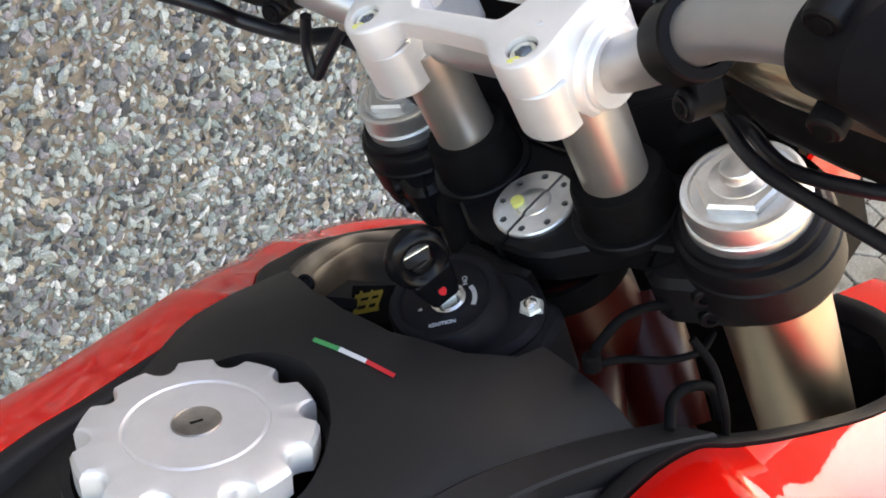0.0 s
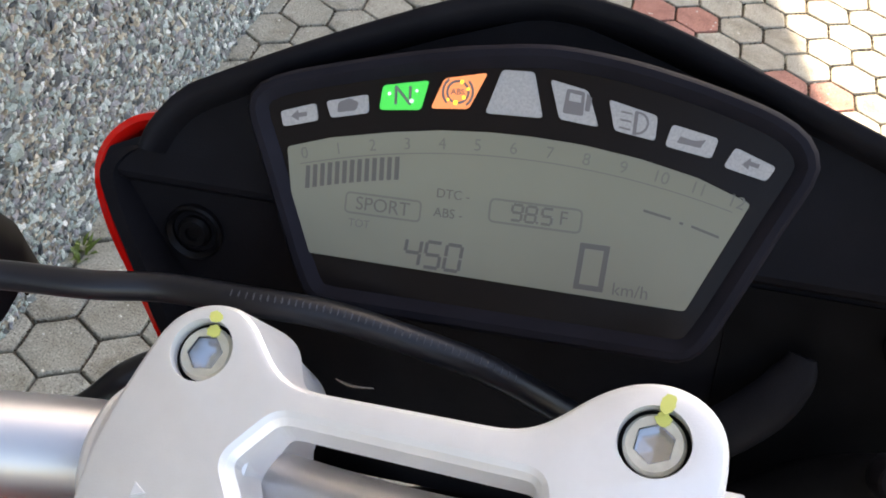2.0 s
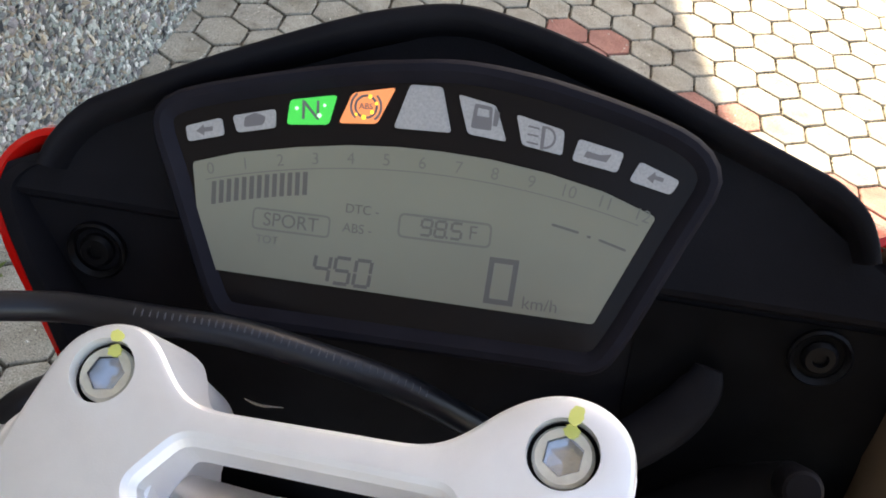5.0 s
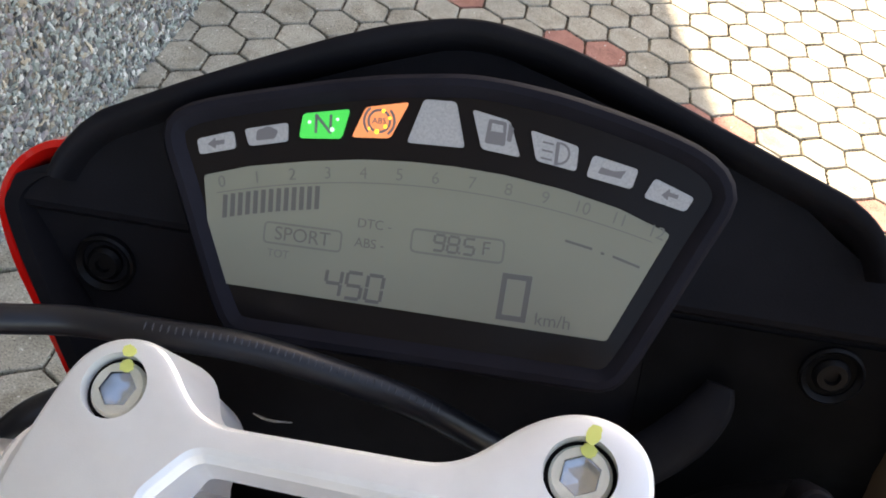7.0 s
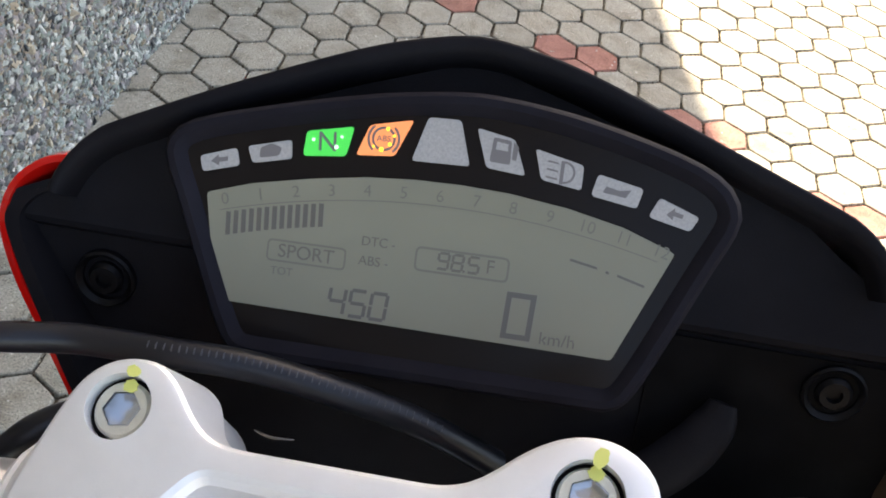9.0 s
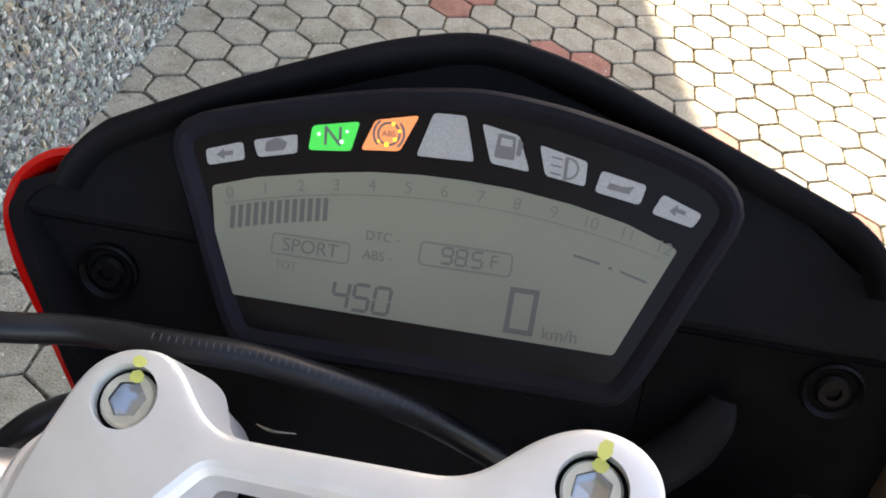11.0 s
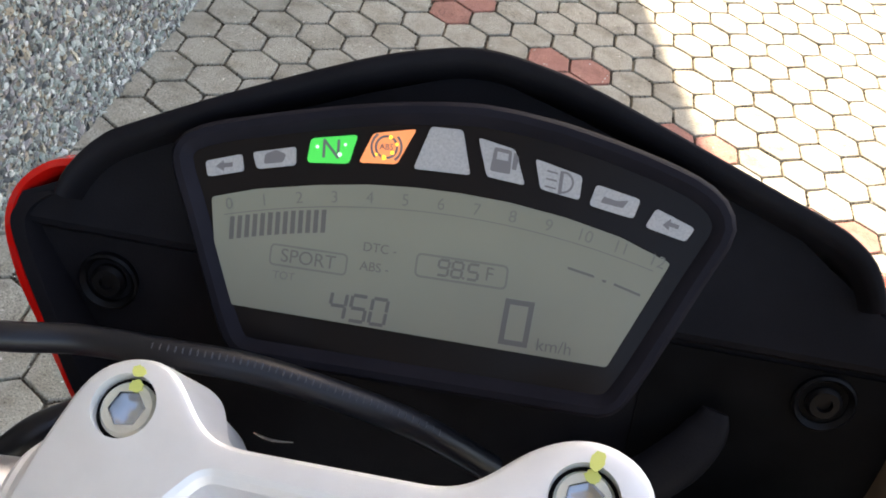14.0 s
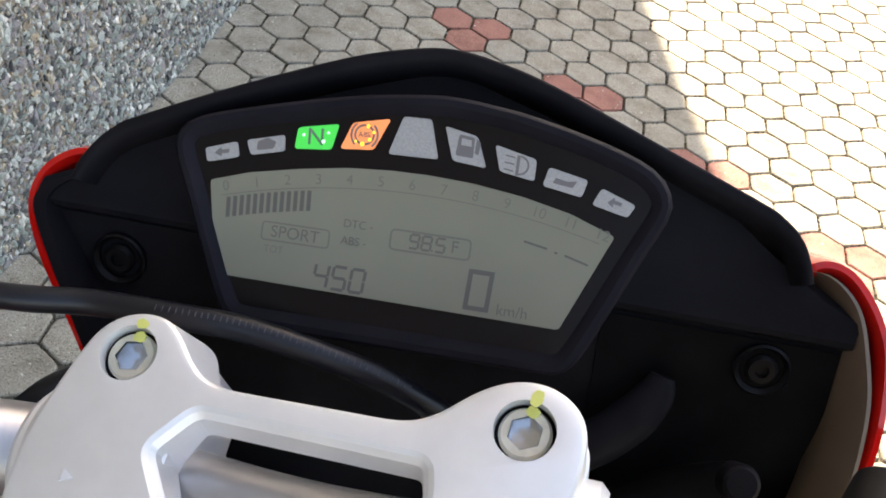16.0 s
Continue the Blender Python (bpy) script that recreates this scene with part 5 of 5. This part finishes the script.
    for i in range(4):
        bm.faces.new((lo[i], lo[(i + 1) % 4], hi[(i + 1) % 4], hi[i]))
    part("stripe_sticker", bm, mat, cover, smooth=False)

# ignition lock housing
IN = Vector((0.05, -0.34, 0.94)).normalized()
IG = along(Vector((0.0054, 0.4316, 1.0635)), Vector((0.0054, 0.4316, 1.0635)) + IN)
bm = bmesh.new()
lathe(bm, [(0.0285, -0.055), (0.0278, -0.016), (0.0262, -0.012), (0.0258, -0.003), (0.0243, -0.0006), (0.0225, 0.0), (0.0205, -0.0006), (0.0195, -0.0022), (0.006, -0.0026)], IG @ Matrix.Translation((-0.0034, 0.0008, 0)), 64)
ignition = part("ignition_housing", bm, black_plastic, bike, "round black ignition lock housing", sharp=30)


bm = bmesh.new()
prism(bm, band_outline([(0.002, 0.002, 0.0285), (0.012, 0.010, 0.024)]), -0.045, -0.014, IG, 0.003)
part("ignition_body", bm, black_plastic, ignition, "stepped black lock body")
bm = bmesh.new()
prism(bm, band_outline([(0.004, 0.002, 0.029), (0.0305, 0.017, 0.0115), (0.034, -0.001, 0.010)]), -0.060, -0.0185, IG, 0.003)
part("ignition_bracket", bm, black_plastic, ignition, "black bracket round the lock")
bm = bmesh.new()
lathe(bm, [(0.0058, -0.004), (0.0058, 0.001), (0.005, 0.002)], along((0.0321, 0.4552, 1.0548), Vector((0.0321, 0.4552, 1.0548)) + IN), 6)
part("hexagon_screw", bm, steel, ignition, "bright screw beside the lock", sharp=20)
bm = bmesh.new()
lathe(bm, [(0.0030, 0.001), (0.0030, 0.0035), (0.0015, 0.0045)], along((0.0321, 0.4552, 1.0548), Vector((0.0321, 0.4552, 1.0548)) + IN), 16)
part("screw_tip", bm, machined, ignition)
bm = bmesh.new()
lathe(bm, [(0.0080, -0.0026), (0.0080, 0.0002), (0.0066, 0.0008), (0.0060, -0.0006)], IG, 40)
part("lock_face", bm, bright_steel, ignition, "round steel lock face", sharp=20)
words("position_word", "IGNITION", 0.0027, IG @ pose(0.0046, -0.0112, -0.0020, 0, 0, 40), white_print, ignition)
words("position_word", "ON", 0.0032, IG @ pose(-0.0005, 0.0122, -0.0020, 0, 0, -50), white_print, ignition)
words("position_word", "P", 0.0028, IG @ pose(-0.0092, -0.0098, -0.0020, 0, 0, -20), white_print, ignition)
bm = bmesh.new()
prism(bm, ring_of(0, 0, 0.0125, 0.0020, 10, 15, 70), -0.0026, -0.0018, IG)
part("position_arc", bm, lamp_off, ignition, "grey arc on the lock housing")

# ---- key with a black ring head, in the lock ----
key = new("ignition_key")
tagged(key, "key with a black plastic loop head in the ignition lock", "key")
key.matrix_world = bike.matrix_world
LOCK, LOOP = Vector((0.0055, 0.4315, 1.0625)), Vector((0.0038, 0.4180, 1.0905))
KX = Vector((0.36, 0.93, 0.05))
kz = (LOOP - LOCK).normalized()
kx = (KX - kz * KX.dot(kz)).normalized()
KM = Matrix.Translation(LOCK) @ Matrix((kx, kz.cross(kx), kz)).transposed().to_4x4()
KR = (LOOP - LOCK).length
bm = bmesh.new()
box(bm, (0.0075, 0.0022, 0.012), KM @ Matrix.Translation((0, 0, 0.004)), 0.0004)
part("blade", bm, steel, key, "steel key blade")
bm = bmesh.new()
pipe(bm, KM @ Vector((-0.0095, -0.0012, KR + 0.0055)), KM @ Vector((0.0115, -0.0012, KR + 0.0015)), 0.0008, 0.0003, 10)
part("ring_wire", bm, machined, key, "bright wire through the loop")
bm = bmesh.new()
loops = []
for k in range(40):
    a = 2 * math.pi * k / 40
    c0 = Vector((0.0102 * math.sin(a), 0, KR - 0.0116 * math.cos(a)))
    d0 = Vector((math.sin(a), 0, -math.cos(a)))
    loops.append([KM @ (c0 + d0 * (0.0040 * math.cos(b)) + Vector((0, 0.0050 * math.sin(b), 0))) for b in [2 * math.pi * j / 12 for j in range(12)]])
loops.append(loops[0])
vs = [[bm.verts.new(p) for p in lp] for lp in loops[:-1]]
vs.append(vs[0])
for a, b in zip(vs, vs[1:]):
    for i in range(12):
        bm.faces.new((a[i], a[(i + 1) % 12], b[(i + 1) % 12], b[i]))
part("loop_head", bm, gloss_black, key, "black plastic loop")
bm = bmesh.new()
prism(bm, rounded([(-0.0066, 0.004), (0.0066, 0.004), (0.0100, 0.0195), (0.0090, 0.0220), (0.0, 0.0215), (-0.0090, 0.0220), (-0.0100, 0.0195)], 0.003, 4), -0.0050, 0.0050, KM @ pose(0, 0, 0, 90, 0, 0), 0.0012)
part("key_grip", bm, gloss_black, key, "black key grip")
bm = bmesh.new()
prism(bm, rounded([(0.0, 0.0086), (0.0019, 0.0108), (0.0017, 0.0134), (-0.0017, 0.0134), (-0.0019, 0.0108)], 0.0008, 3), 0.0048, 0.0054, KM @ pose(0, 0, 0, 90, 0, 0))
part("badge", bm, print_red, key, "small red badge")

# ---- left air duct with its label, red frame tubes and the neck ----
duct_rows = [((-0.106, 0.568, 0.988), (-0.108, 0.561, 0.989), (-0.106, 0.552, 0.984), (-0.103, 0.545, 0.972)), ((-0.118, 0.572, 0.995), (-0.120, 0.566, 0.996), (-0.116, 0.554, 0.990), (-0.112, 0.545, 0.977)), ((-0.138, 0.560, 0.998), (-0.136, 0.554, 0.999), (-0.129, 0.546, 0.994), (-0.124, 0.539, 0.979)),
             ((-0.152, 0.540, 1.001), (-0.147, 0.537, 1.003), (-0.141, 0.535, 0.997), (-0.136, 0.530, 0.982)), ((-0.157, 0.512, 1.008), (-0.149, 0.513, 1.011), (-0.147, 0.518, 1.003), (-0.143, 0.515, 0.987)),
             ((-0.151, 0.485, 1.018), (-0.143, 0.490, 1.018), (-0.141, 0.497, 1.009), (-0.139, 0.497, 0.993)), ((-0.148, 0.463, 1.022), (-0.137, 0.468, 1.022), (-0.134, 0.476, 1.013), (-0.132, 0.478, 0.999)),
             ((-0.135, 0.437, 1.031), (-0.127, 0.450, 1.026), (-0.123, 0.456, 1.018), (-0.120, 0.458, 1.005)), ((-0.118, 0.424, 1.035), (-0.113, 0.436, 1.031), (-0.110, 0.440, 1.024), (-0.108, 0.442, 1.012))]
t_out, t_ridge, t_top, t_mou = (smooth_path([r[k] for r in duct_rows], 6) for k in range(4))
low = Vector((0, 0, -0.05))
mid = Vector((-0.100, 0.492, 1.0))
loops, edge_loops, band_loops, mouth_loops = [], [], [], []
for o, g, p, q in zip(t_out, t_ridge, t_top, t_mou):
    inward = (mid - q)
    inward.z = 0
    inward = inward.normalized()
    up = Vector((0, 0, 1))
    edge_loops.append([o + low, o + up * 0.0006, o.lerp(g, 0.5) + up * 0.0012, o.lerp(g, 0.9) + up * 0.0008, g - up * 0.0004, g + low])
    band_loops.append([g + low, g - up * 0.0004, g.lerp(p, 0.15) + up * 0.0003, g.lerp(p, 0.55), p + up * 0.0002, p + low])
    reach = min(0.034, (mid - q).length * 0.85)
    b1, b2, b3 = q + inward * reach * 0.12 - up * 0.012, q + inward * reach * 0.26 - up * 0.026, q + inward * reach * 0.45 - up * 0.042
    loops.append([p + low, p, p.lerp(q, 0.10) + inward * 0.0008, p.lerp(q, 0.5) + inward * 0.0014, p.lerp(q, 0.9) + inward * 0.0010, q, b1, b2, b3, b3 - up * 0.006, q + low * 0.8])
    mouth_loops.append([b3 - up * 0.0004, b3 + inward * 0.0016 - up * 0.0020, b3 + inward * 0.005 - up * 0.030, b3 - up * 0.030])
bm = bmesh.new()
rings(bm, loops)
duct = part("air_duct", bm, brown_plastic, bike, "grey brown plastic air duct", sharp=60)
bm = bmesh.new()
rings(bm, edge_loops)
part("duct_edge", bm, grey_plastic, duct, "charcoal outer edge of the duct", sharp=60)
bm = bmesh.new()
rings(bm, band_loops)
part("duct_band", bm, duct_edge, duct, "olive brown inner band of the duct", sharp=60)
bm = bmesh.new()
rings(bm, mouth_loops)
part("duct_mouth", bm, black_plastic, duct, "dark inside of the duct", sharp=60)
bm = bmesh.new()
flange = smooth_path([(-0.112, 0.550, 0.990), (-0.106, 0.536, 0.987), (-0.098, 0.515, 0.987), (-0.090, 0.495, 0.990)], 5)
rings(bm, [[q + Vector((-0.004, 0.001, -0.04)), q + Vector((-0.003, 0.001, -0.001)), q + Vector((0.0, 0.0, 0.0006)), q + Vector((0.006, -0.002, -0.002)), q + Vector((0.008, -0.003, -0.010)), q + Vector((0.008, -0.003, -0.045))] for q in flange])
part("duct_flange", bm, duct_edge, duct, "end wall of the duct", sharp=60)
bm = bmesh.new()
lathe(bm, [(0.036, -0.005), (0.036, 0.0)], Matrix.Translation((-0.108, 0.494, 0.938)), 40)
part("duct_floor", bm, black_plastic, duct, "dark floor of the duct")
bm = bmesh.new()
lathe(bm, [(0.0048, -0.003), (0.0048, 0.0015), (0.0032, 0.0022), (0.0022, 0.0008)], along((-0.1165, 0.4487, 1.0215), (-0.085, 0.40, 1.07)), 20)
part("duct_screw", bm, black_metal, duct, "black screw of the duct")
bm = bmesh.new()
box(bm, (0.060, 0.024, 0.064), axes((-0.060, 0.4535, 0.9995), (0.95, 0.1, 0.2), (0, 1, 0)), 0.004)
part("duct_block", bm, black_plastic, duct, "black block inside the duct")
LB = axes((-0.058, 0.4440, 1.0315), (0.95, 0.05, 0.30), (0.0, 0.55, 0.83))
flat_label = bmesh.new()
prism(flat_label, [(-0.017, -0.009), (0.017, -0.009), (0.017, 0.009), (-0.017, 0.009)], 0, 0.0004, LB)
sticker = part("warning_sticker", flat_label, rubber, duct, "black sticker with yellow bars", smooth=False)
for x, y, long, thick, turn in ((-0.004, 0.0045, 0.020, 0.0022, 8), (-0.006, 0.0005, 0.018, 0.0022, 8), (-0.005, -0.0035, 0.019, 0.0022, 8), (-0.011, 0.0010, 0.011, 0.0020, 70), (-0.003, 0.0015, 0.011, 0.0020, 70), (0.004, 0.0020, 0.010, 0.0020, 70)):
    bm = bmesh.new()
    box(bm, (long, thick, 0.0003), LB @ pose(x, y, 0.0006 + 0.0001 * (turn > 9), 0, 0, turn))
    part("bar", bm, yellow_print, sticker, smooth=False)
bm = bmesh.new()
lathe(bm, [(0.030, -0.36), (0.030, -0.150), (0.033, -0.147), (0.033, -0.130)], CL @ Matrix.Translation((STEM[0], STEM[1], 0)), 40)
neck = part("steering_neck", bm, shaded_frame_red, bike, "red painted steering neck")
bm = bmesh.new()
lathe(bm, [(0.036, -0.146), (0.037, -0.140), (0.036, -0.130)], CL @ Matrix.Translation((STEM[0], STEM[1], 0)), 40)
part("bearing_cover", bm, rubber, neck, "black bearing cover")
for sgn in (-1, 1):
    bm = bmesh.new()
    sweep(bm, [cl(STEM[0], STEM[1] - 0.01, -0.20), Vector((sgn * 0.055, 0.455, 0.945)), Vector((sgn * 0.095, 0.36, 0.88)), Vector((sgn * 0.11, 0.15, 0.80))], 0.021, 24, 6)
    part("frame_tube", bm, shaded_frame_red, bike, "red steel frame tube")
bm = bmesh.new()
box(bm, (0.042, 0.016, 0.030), CL @ pose(STEM[0] - 0.006, STEM[1] - 0.0345, YT - 0.0215, 0, 0, -4), 0.003)
part("lock_stop", bm, black_metal, bike, "black stop block on the yoke")
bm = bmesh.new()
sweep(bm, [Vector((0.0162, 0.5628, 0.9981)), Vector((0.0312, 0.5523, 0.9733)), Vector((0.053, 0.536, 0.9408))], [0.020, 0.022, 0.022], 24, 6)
part("frame_gusset", bm, shaded_frame_red, bike, "red frame tube beside the steering neck")
for name, r, pts in (("wire", 0.0022, [(0.0703, 0.4437, 1.0485), (0.0687, 0.4524, 1.0512), (0.0709, 0.4660, 1.0568), (0.0748, 0.4818, 1.0556), (0.0804, 0.4954, 1.0509)]),
                     ("wire", 0.0017, [(0.0725, 0.4444, 1.0476), (0.0800, 0.4557, 1.0462), (0.0915, 0.4675, 1.0430), (0.0982, 0.4834, 1.0406), (0.0966, 0.4969, 1.0413)]),
                     ("wire", 0.0018, [(0.1016, 0.4699, 1.0562), (0.1101, 0.4719, 1.0444), (0.1171, 0.4693, 1.0291), (0.1178, 0.4703, 1.0140)]),
                     ("wire", 0.0024, [(0.1053, 0.4466, 1.0275), (0.1006, 0.4566, 1.0330), (0.1026, 0.4666, 1.0347), (0.1070, 0.4775, 1.0281), (0.1101, 0.4799, 1.0128)])):
    bm = bmesh.new()
    sweep(bm, pts, r, 12, 6)
    part(name, bm, rubber, bike, "thin black wire beside the steering neck")
bm = bmesh.new()
lathe(bm, [(0.0030, -0.004), (0.0042, -0.003), (0.0042, 0.003), (0.0030, 0.004)], Matrix.Translation((0.0708, 0.4440, 1.0480)), 16)
part("wire_plug", bm, rubber, bike, "small black wire plug")

# black box added to keep the gap behind the yoke dark
bm = bmesh.new()
box(bm, (0.185, 0.05, 0.15), CL @ pose(0.004, 0.078, -0.155, 0, 0, 0), 0.01)
part("yoke_filler", bm, rubber, bike, "black filler box behind the yoke")

bm = bmesh.new()
sweep(bm, [Vector((-0.060, 0.512, 1.066)), Vector((-0.0537, 0.5069, 1.0558)), Vector((-0.0421, 0.5004, 1.043)), Vector((-0.0299, 0.4917, 1.0279)), Vector((-0.020, 0.482, 1.005))], [0.009, 0.011, 0.011, 0.011, 0.010], 18, 6)
part("wiring_sheath", bm, rubber, bike, "thick black wiring sheath below the yoke")

# added black boxes that fill the dark space between fork and tank
bm = bmesh.new()
box(bm, (0.19, 0.05, 0.40), pose(0.042, 0.615, 0.76, -14, 0, 0), 0.006)
part("fork_filler", bm, rubber, bike, "dark filler box behind the fork")
bm = bmesh.new()
box(bm, (0.17, 0.28, 0.14), pose(0.0, 0.28, 0.93, 0, 0, 0), 0.02)
part("tank_filler", bm, rubber, bike, "black filler box under the tank cover")

# front wheel and side stand
AX = cl((FORK_X[0] + FORK_X[1]) / 2, 0.012, -0.955)
hub_way = CL.to_3x3() @ Vector((1, 0, 0))
WM = along(AX, AX + hub_way)
bm = bmesh.new()
R_T = AX.z * 0.985
prof = [(R_T - 0.075, -0.040), (R_T - 0.045, -0.058), (R_T - 0.018, -0.052), (R_T - 0.004, -0.025), (R_T, 0.0), (R_T - 0.004, 0.025), (R_T - 0.018, 0.052), (R_T - 0.045, 0.058), (R_T - 0.075, 0.040), (R_T - 0.078, 0.0)]
lathe(bm, prof + prof[:1], WM, 64, False)
wheel = part("front_wheel", bm, rubber, bike, "black front tyre on a dark wheel")
bm = bmesh.new()
lathe(bm, [(R_T - 0.074, -0.042), (R_T - 0.074, 0.042), (R_T - 0.095, 0.030), (R_T - 0.095, -0.030), (R_T - 0.074, -0.042)], WM, 64, False)
part("rim", bm, black_metal, wheel, "black wheel rim")
for k in range(5):
    a = 2 * math.pi * k / 5
    bm = bmesh.new()
    sweep(bm, [WM @ Vector((0.02 * math.cos(a), 0.02 * math.sin(a), 0)), WM @ Vector(((R_T - 0.09) * math.cos(a), (R_T - 0.09) * math.sin(a), 0))], [0.020, 0.012], 12, 3)
    part("spoke", bm, black_metal, wheel)
bm = bmesh.new()
pipe(bm, WM @ Vector((0, 0, -0.11)), WM @ Vector((0, 0, 0.11)), 0.018, 0.002, 24)
part("axle", bm, black_metal, wheel)
bm = bmesh.new()
sweep(bm, [Vector((-0.10, 0.02, 0.42)), Vector((-0.17, 0.04, 0.22)), Vector((-0.235, 0.06, 0.058))], 0.011, 16, 5)
part("side_stand", bm, black_metal, bike, "black side stand")

# ---- paving ----
HEX_R = (PITCH - 0.0048) / math.sqrt(3)


HEX_N = 24
VARIANTS = 7


def hex_mesh(seed):
    """A paver with a worn, slightly uneven outline."""
    r = random.Random(seed)
    k6 = math.pi / 3
    worn = [r.gauss(0, 0.0008) for k in range(HEX_N)]
    worn = [(worn[k - 1] + 2 * worn[k] + worn[(k + 1) % HEX_N]) / 3 - (0.0016 * r.random() if k % 4 == 0 else 0) for k in range(HEX_N)]
    v, f = [], []
    for inset_by, z in ((0.0030, 0.0), (0.0009, -0.0018), (0.0, -0.0045), (0.0, -0.05)):
        for k in range(HEX_N):
            a = math.pi / 2 + 2 * math.pi * k / HEX_N
            edge_r = HEX_R * math.cos(k6 / 2) / math.cos((2 * math.pi * k / HEX_N) % k6 - k6 / 2)
            q = edge_r - inset_by + worn[k] * (1.4 if inset_by > 0.002 else 1.0)
            v.append((q * math.cos(a), q * math.sin(a), z + (r.uniform(-0.0004, 0.0003) if z > -0.003 else 0)))
    f.append(tuple(range(HEX_N)))
    for i in range(3):
        for k in range(HEX_N):
            f.append((HEX_N * i + (k + 1) % HEX_N, HEX_N * i + k, HEX_N * i + HEX_N + k, HEX_N * i + HEX_N + (k + 1) % HEX_N))
    return v, f


shapes = [hex_mesh(40 + k) for k in range(VARIANTS)]


def hex_data(name, mat, shape):
    me = bpy.data.meshes.new(name)
    me.from_pydata(shape[0], [], shape[1])
    me.materials.append(mat)
    return me


grey_hex = [hex_data("paver_grey", paver_grey, q) for q in shapes]
red_hex = [hex_data("paver_red", paver_red, q) for q in shapes]
pavement = new("pavement")
tagged(pavement, "hexagonal concrete paving with red groups of three", "pavement", kind="structure")
prng = random.Random(3)
rest = {True: ([], []), False: ([], [])}
for j in range(-45, 60):
    y = ORIGIN.y - j * PITCH * math.sqrt(3) / 2
    if not -1.6 < y < 6.6:
        continue
    for i in range(-70, 90):
        x = ORIGIN.x + PITCH * (i + j / 2)
        if not wall_at(y) - 0.06 < x < 3.6:
            continue
        k2 = math.floor(min(i, j) / 2) * 2
        red = (i, j) in ((k2, k2), (k2 + 1, k2), (k2, k2 + 1)) and -6 <= k2 <= 8
        m = pose(x, y, prng.uniform(-0.0012, 0.0008), prng.gauss(0, 0.35), prng.gauss(0, 0.35), prng.gauss(0, 0.5) + 60 * prng.randrange(6))
        form = prng.randrange(VARIANTS)
        if x < 0.80 and 1.35 < y < 3.30:
            ob = new("paver", (red_hex if red else grey_hex)[form])
            ob.parent = pavement
            ob.matrix_world = m
        else:
            vv, ff = rest[red]
            b = len(vv)
            vv.extend((m @ Vector(q))[:] for q in shapes[form][0])
            ff.extend(tuple(b + q for q in f) for f in shapes[form][1])
for red, (vv, ff) in rest.items():
    ob = link_mesh("paving_stones", vv, ff, paver_red if red else paver_grey, pavement, "red hexagonal paving stones" if red else "grey hexagonal paving stones")
    tagged(ob, kind="stuff")

# pale grit and dry petals on the paving
vv, ff = [], []
for k in range(1500):
    x, y = prng.uniform(WALL_X + 0.02, 1.2), prng.uniform(1.1, 3.6)
    r = prng.uniform(0.0012, 0.0032)
    a0 = prng.uniform(0, 6.28)
    b = len(vv)
    for j in range(5):
        a = a0 + 6.28 * j / 5
        vv.append((x + r * prng.uniform(0.6, 1.3) * math.cos(a), y + r * prng.uniform(0.6, 1.3) * math.sin(a), 0.0012))
    vv.append((x, y, 0.0012 + r * 0.6))
    ff.extend((b + j, b + (j + 1) % 5, b + 5) for j in range(5))
tagged(link_mesh("grit", vv, ff, pale_grit), "pale grit scattered over the paving", "grit", kind="stuff")
# dry brown debris that fills the joints and spills over the edges
vv, ff = [], []
for j in range(-12, 18):
    for i in range(-30, 40):
        x, y = ORIGIN.x + PITCH * (i + j / 2), ORIGIN.y - j * PITCH * math.sqrt(3) / 2
        if not (wall_at(y) - 0.03 < x < 1.3 and 1.2 < y < 3.6):
            continue
        for side in range(3):
            a = math.pi / 3 * side
            mid = Vector((x + PITCH / 2 * math.cos(a), y + PITCH / 2 * math.sin(a), 0))
            run = Vector((-math.sin(a), math.cos(a), 0)) * PITCH / math.sqrt(3)
            out = Vector((math.cos(a), math.sin(a), 0))
            for k in range(prng.randrange(3, 20)):
                c = mid + run * prng.uniform(-0.52, 0.52) + out * prng.gauss(0, 0.0023)
                r = prng.uniform(0.0012, 0.0034)
                b = len(vv)
                turn = prng.uniform(0, 6.28)
                for q in range(4):
                    vv.append((c.x + r * prng.uniform(0.5, 1.4) * math.cos(turn + 1.57 * q), c.y + r * prng.uniform(0.5, 1.4) * math.sin(turn + 1.57 * q), -0.0042))
                vv.append((c.x, c.y, prng.uniform(-0.0022, 0.0010)))
                ff.extend((b + q, b + (q + 1) % 4, b + 4) for q in range(4))
tagged(link_mesh("joint_debris", vv, ff, debris_brown), "dark brown debris in the joints of the paving", "debris", kind="stuff")
# weeds in the joint at the foot of the wall
for wx, wy, n in ((-0.700, 1.452, 26), (-0.690, 1.662, 22)):
    bm = bmesh.new()
    for k in range(n):
        a, t = prng.uniform(0, 6.28), prng.uniform(0.2, 0.9)
        L, w = prng.uniform(0.012, 0.034), prng.uniform(0.0025, 0.005)
        o = Vector((wx + prng.uniform(-0.012, 0.016), wy + prng.uniform(-0.02, 0.02), -0.004))
        d = Vector((math.cos(a) * t, math.sin(a) * t, 1.0)).normalized()
        sd = Vector((-math.sin(a), math.cos(a), 0)) * w
        q = [bm.verts.new(v) for v in (o - sd * 0.3, o + sd * 0.3, o + d * L * 0.6 + sd, o + d * L + Vector((math.cos(a), math.sin(a), -0.3)) * L * 0.3, o + d * L * 0.6 - sd)]
        bm.faces.new(q)
    tagged(part("weed_tuft", bm, weed_leaf, None, smooth=False), "small green weed in the joint beside the wall", "weed")
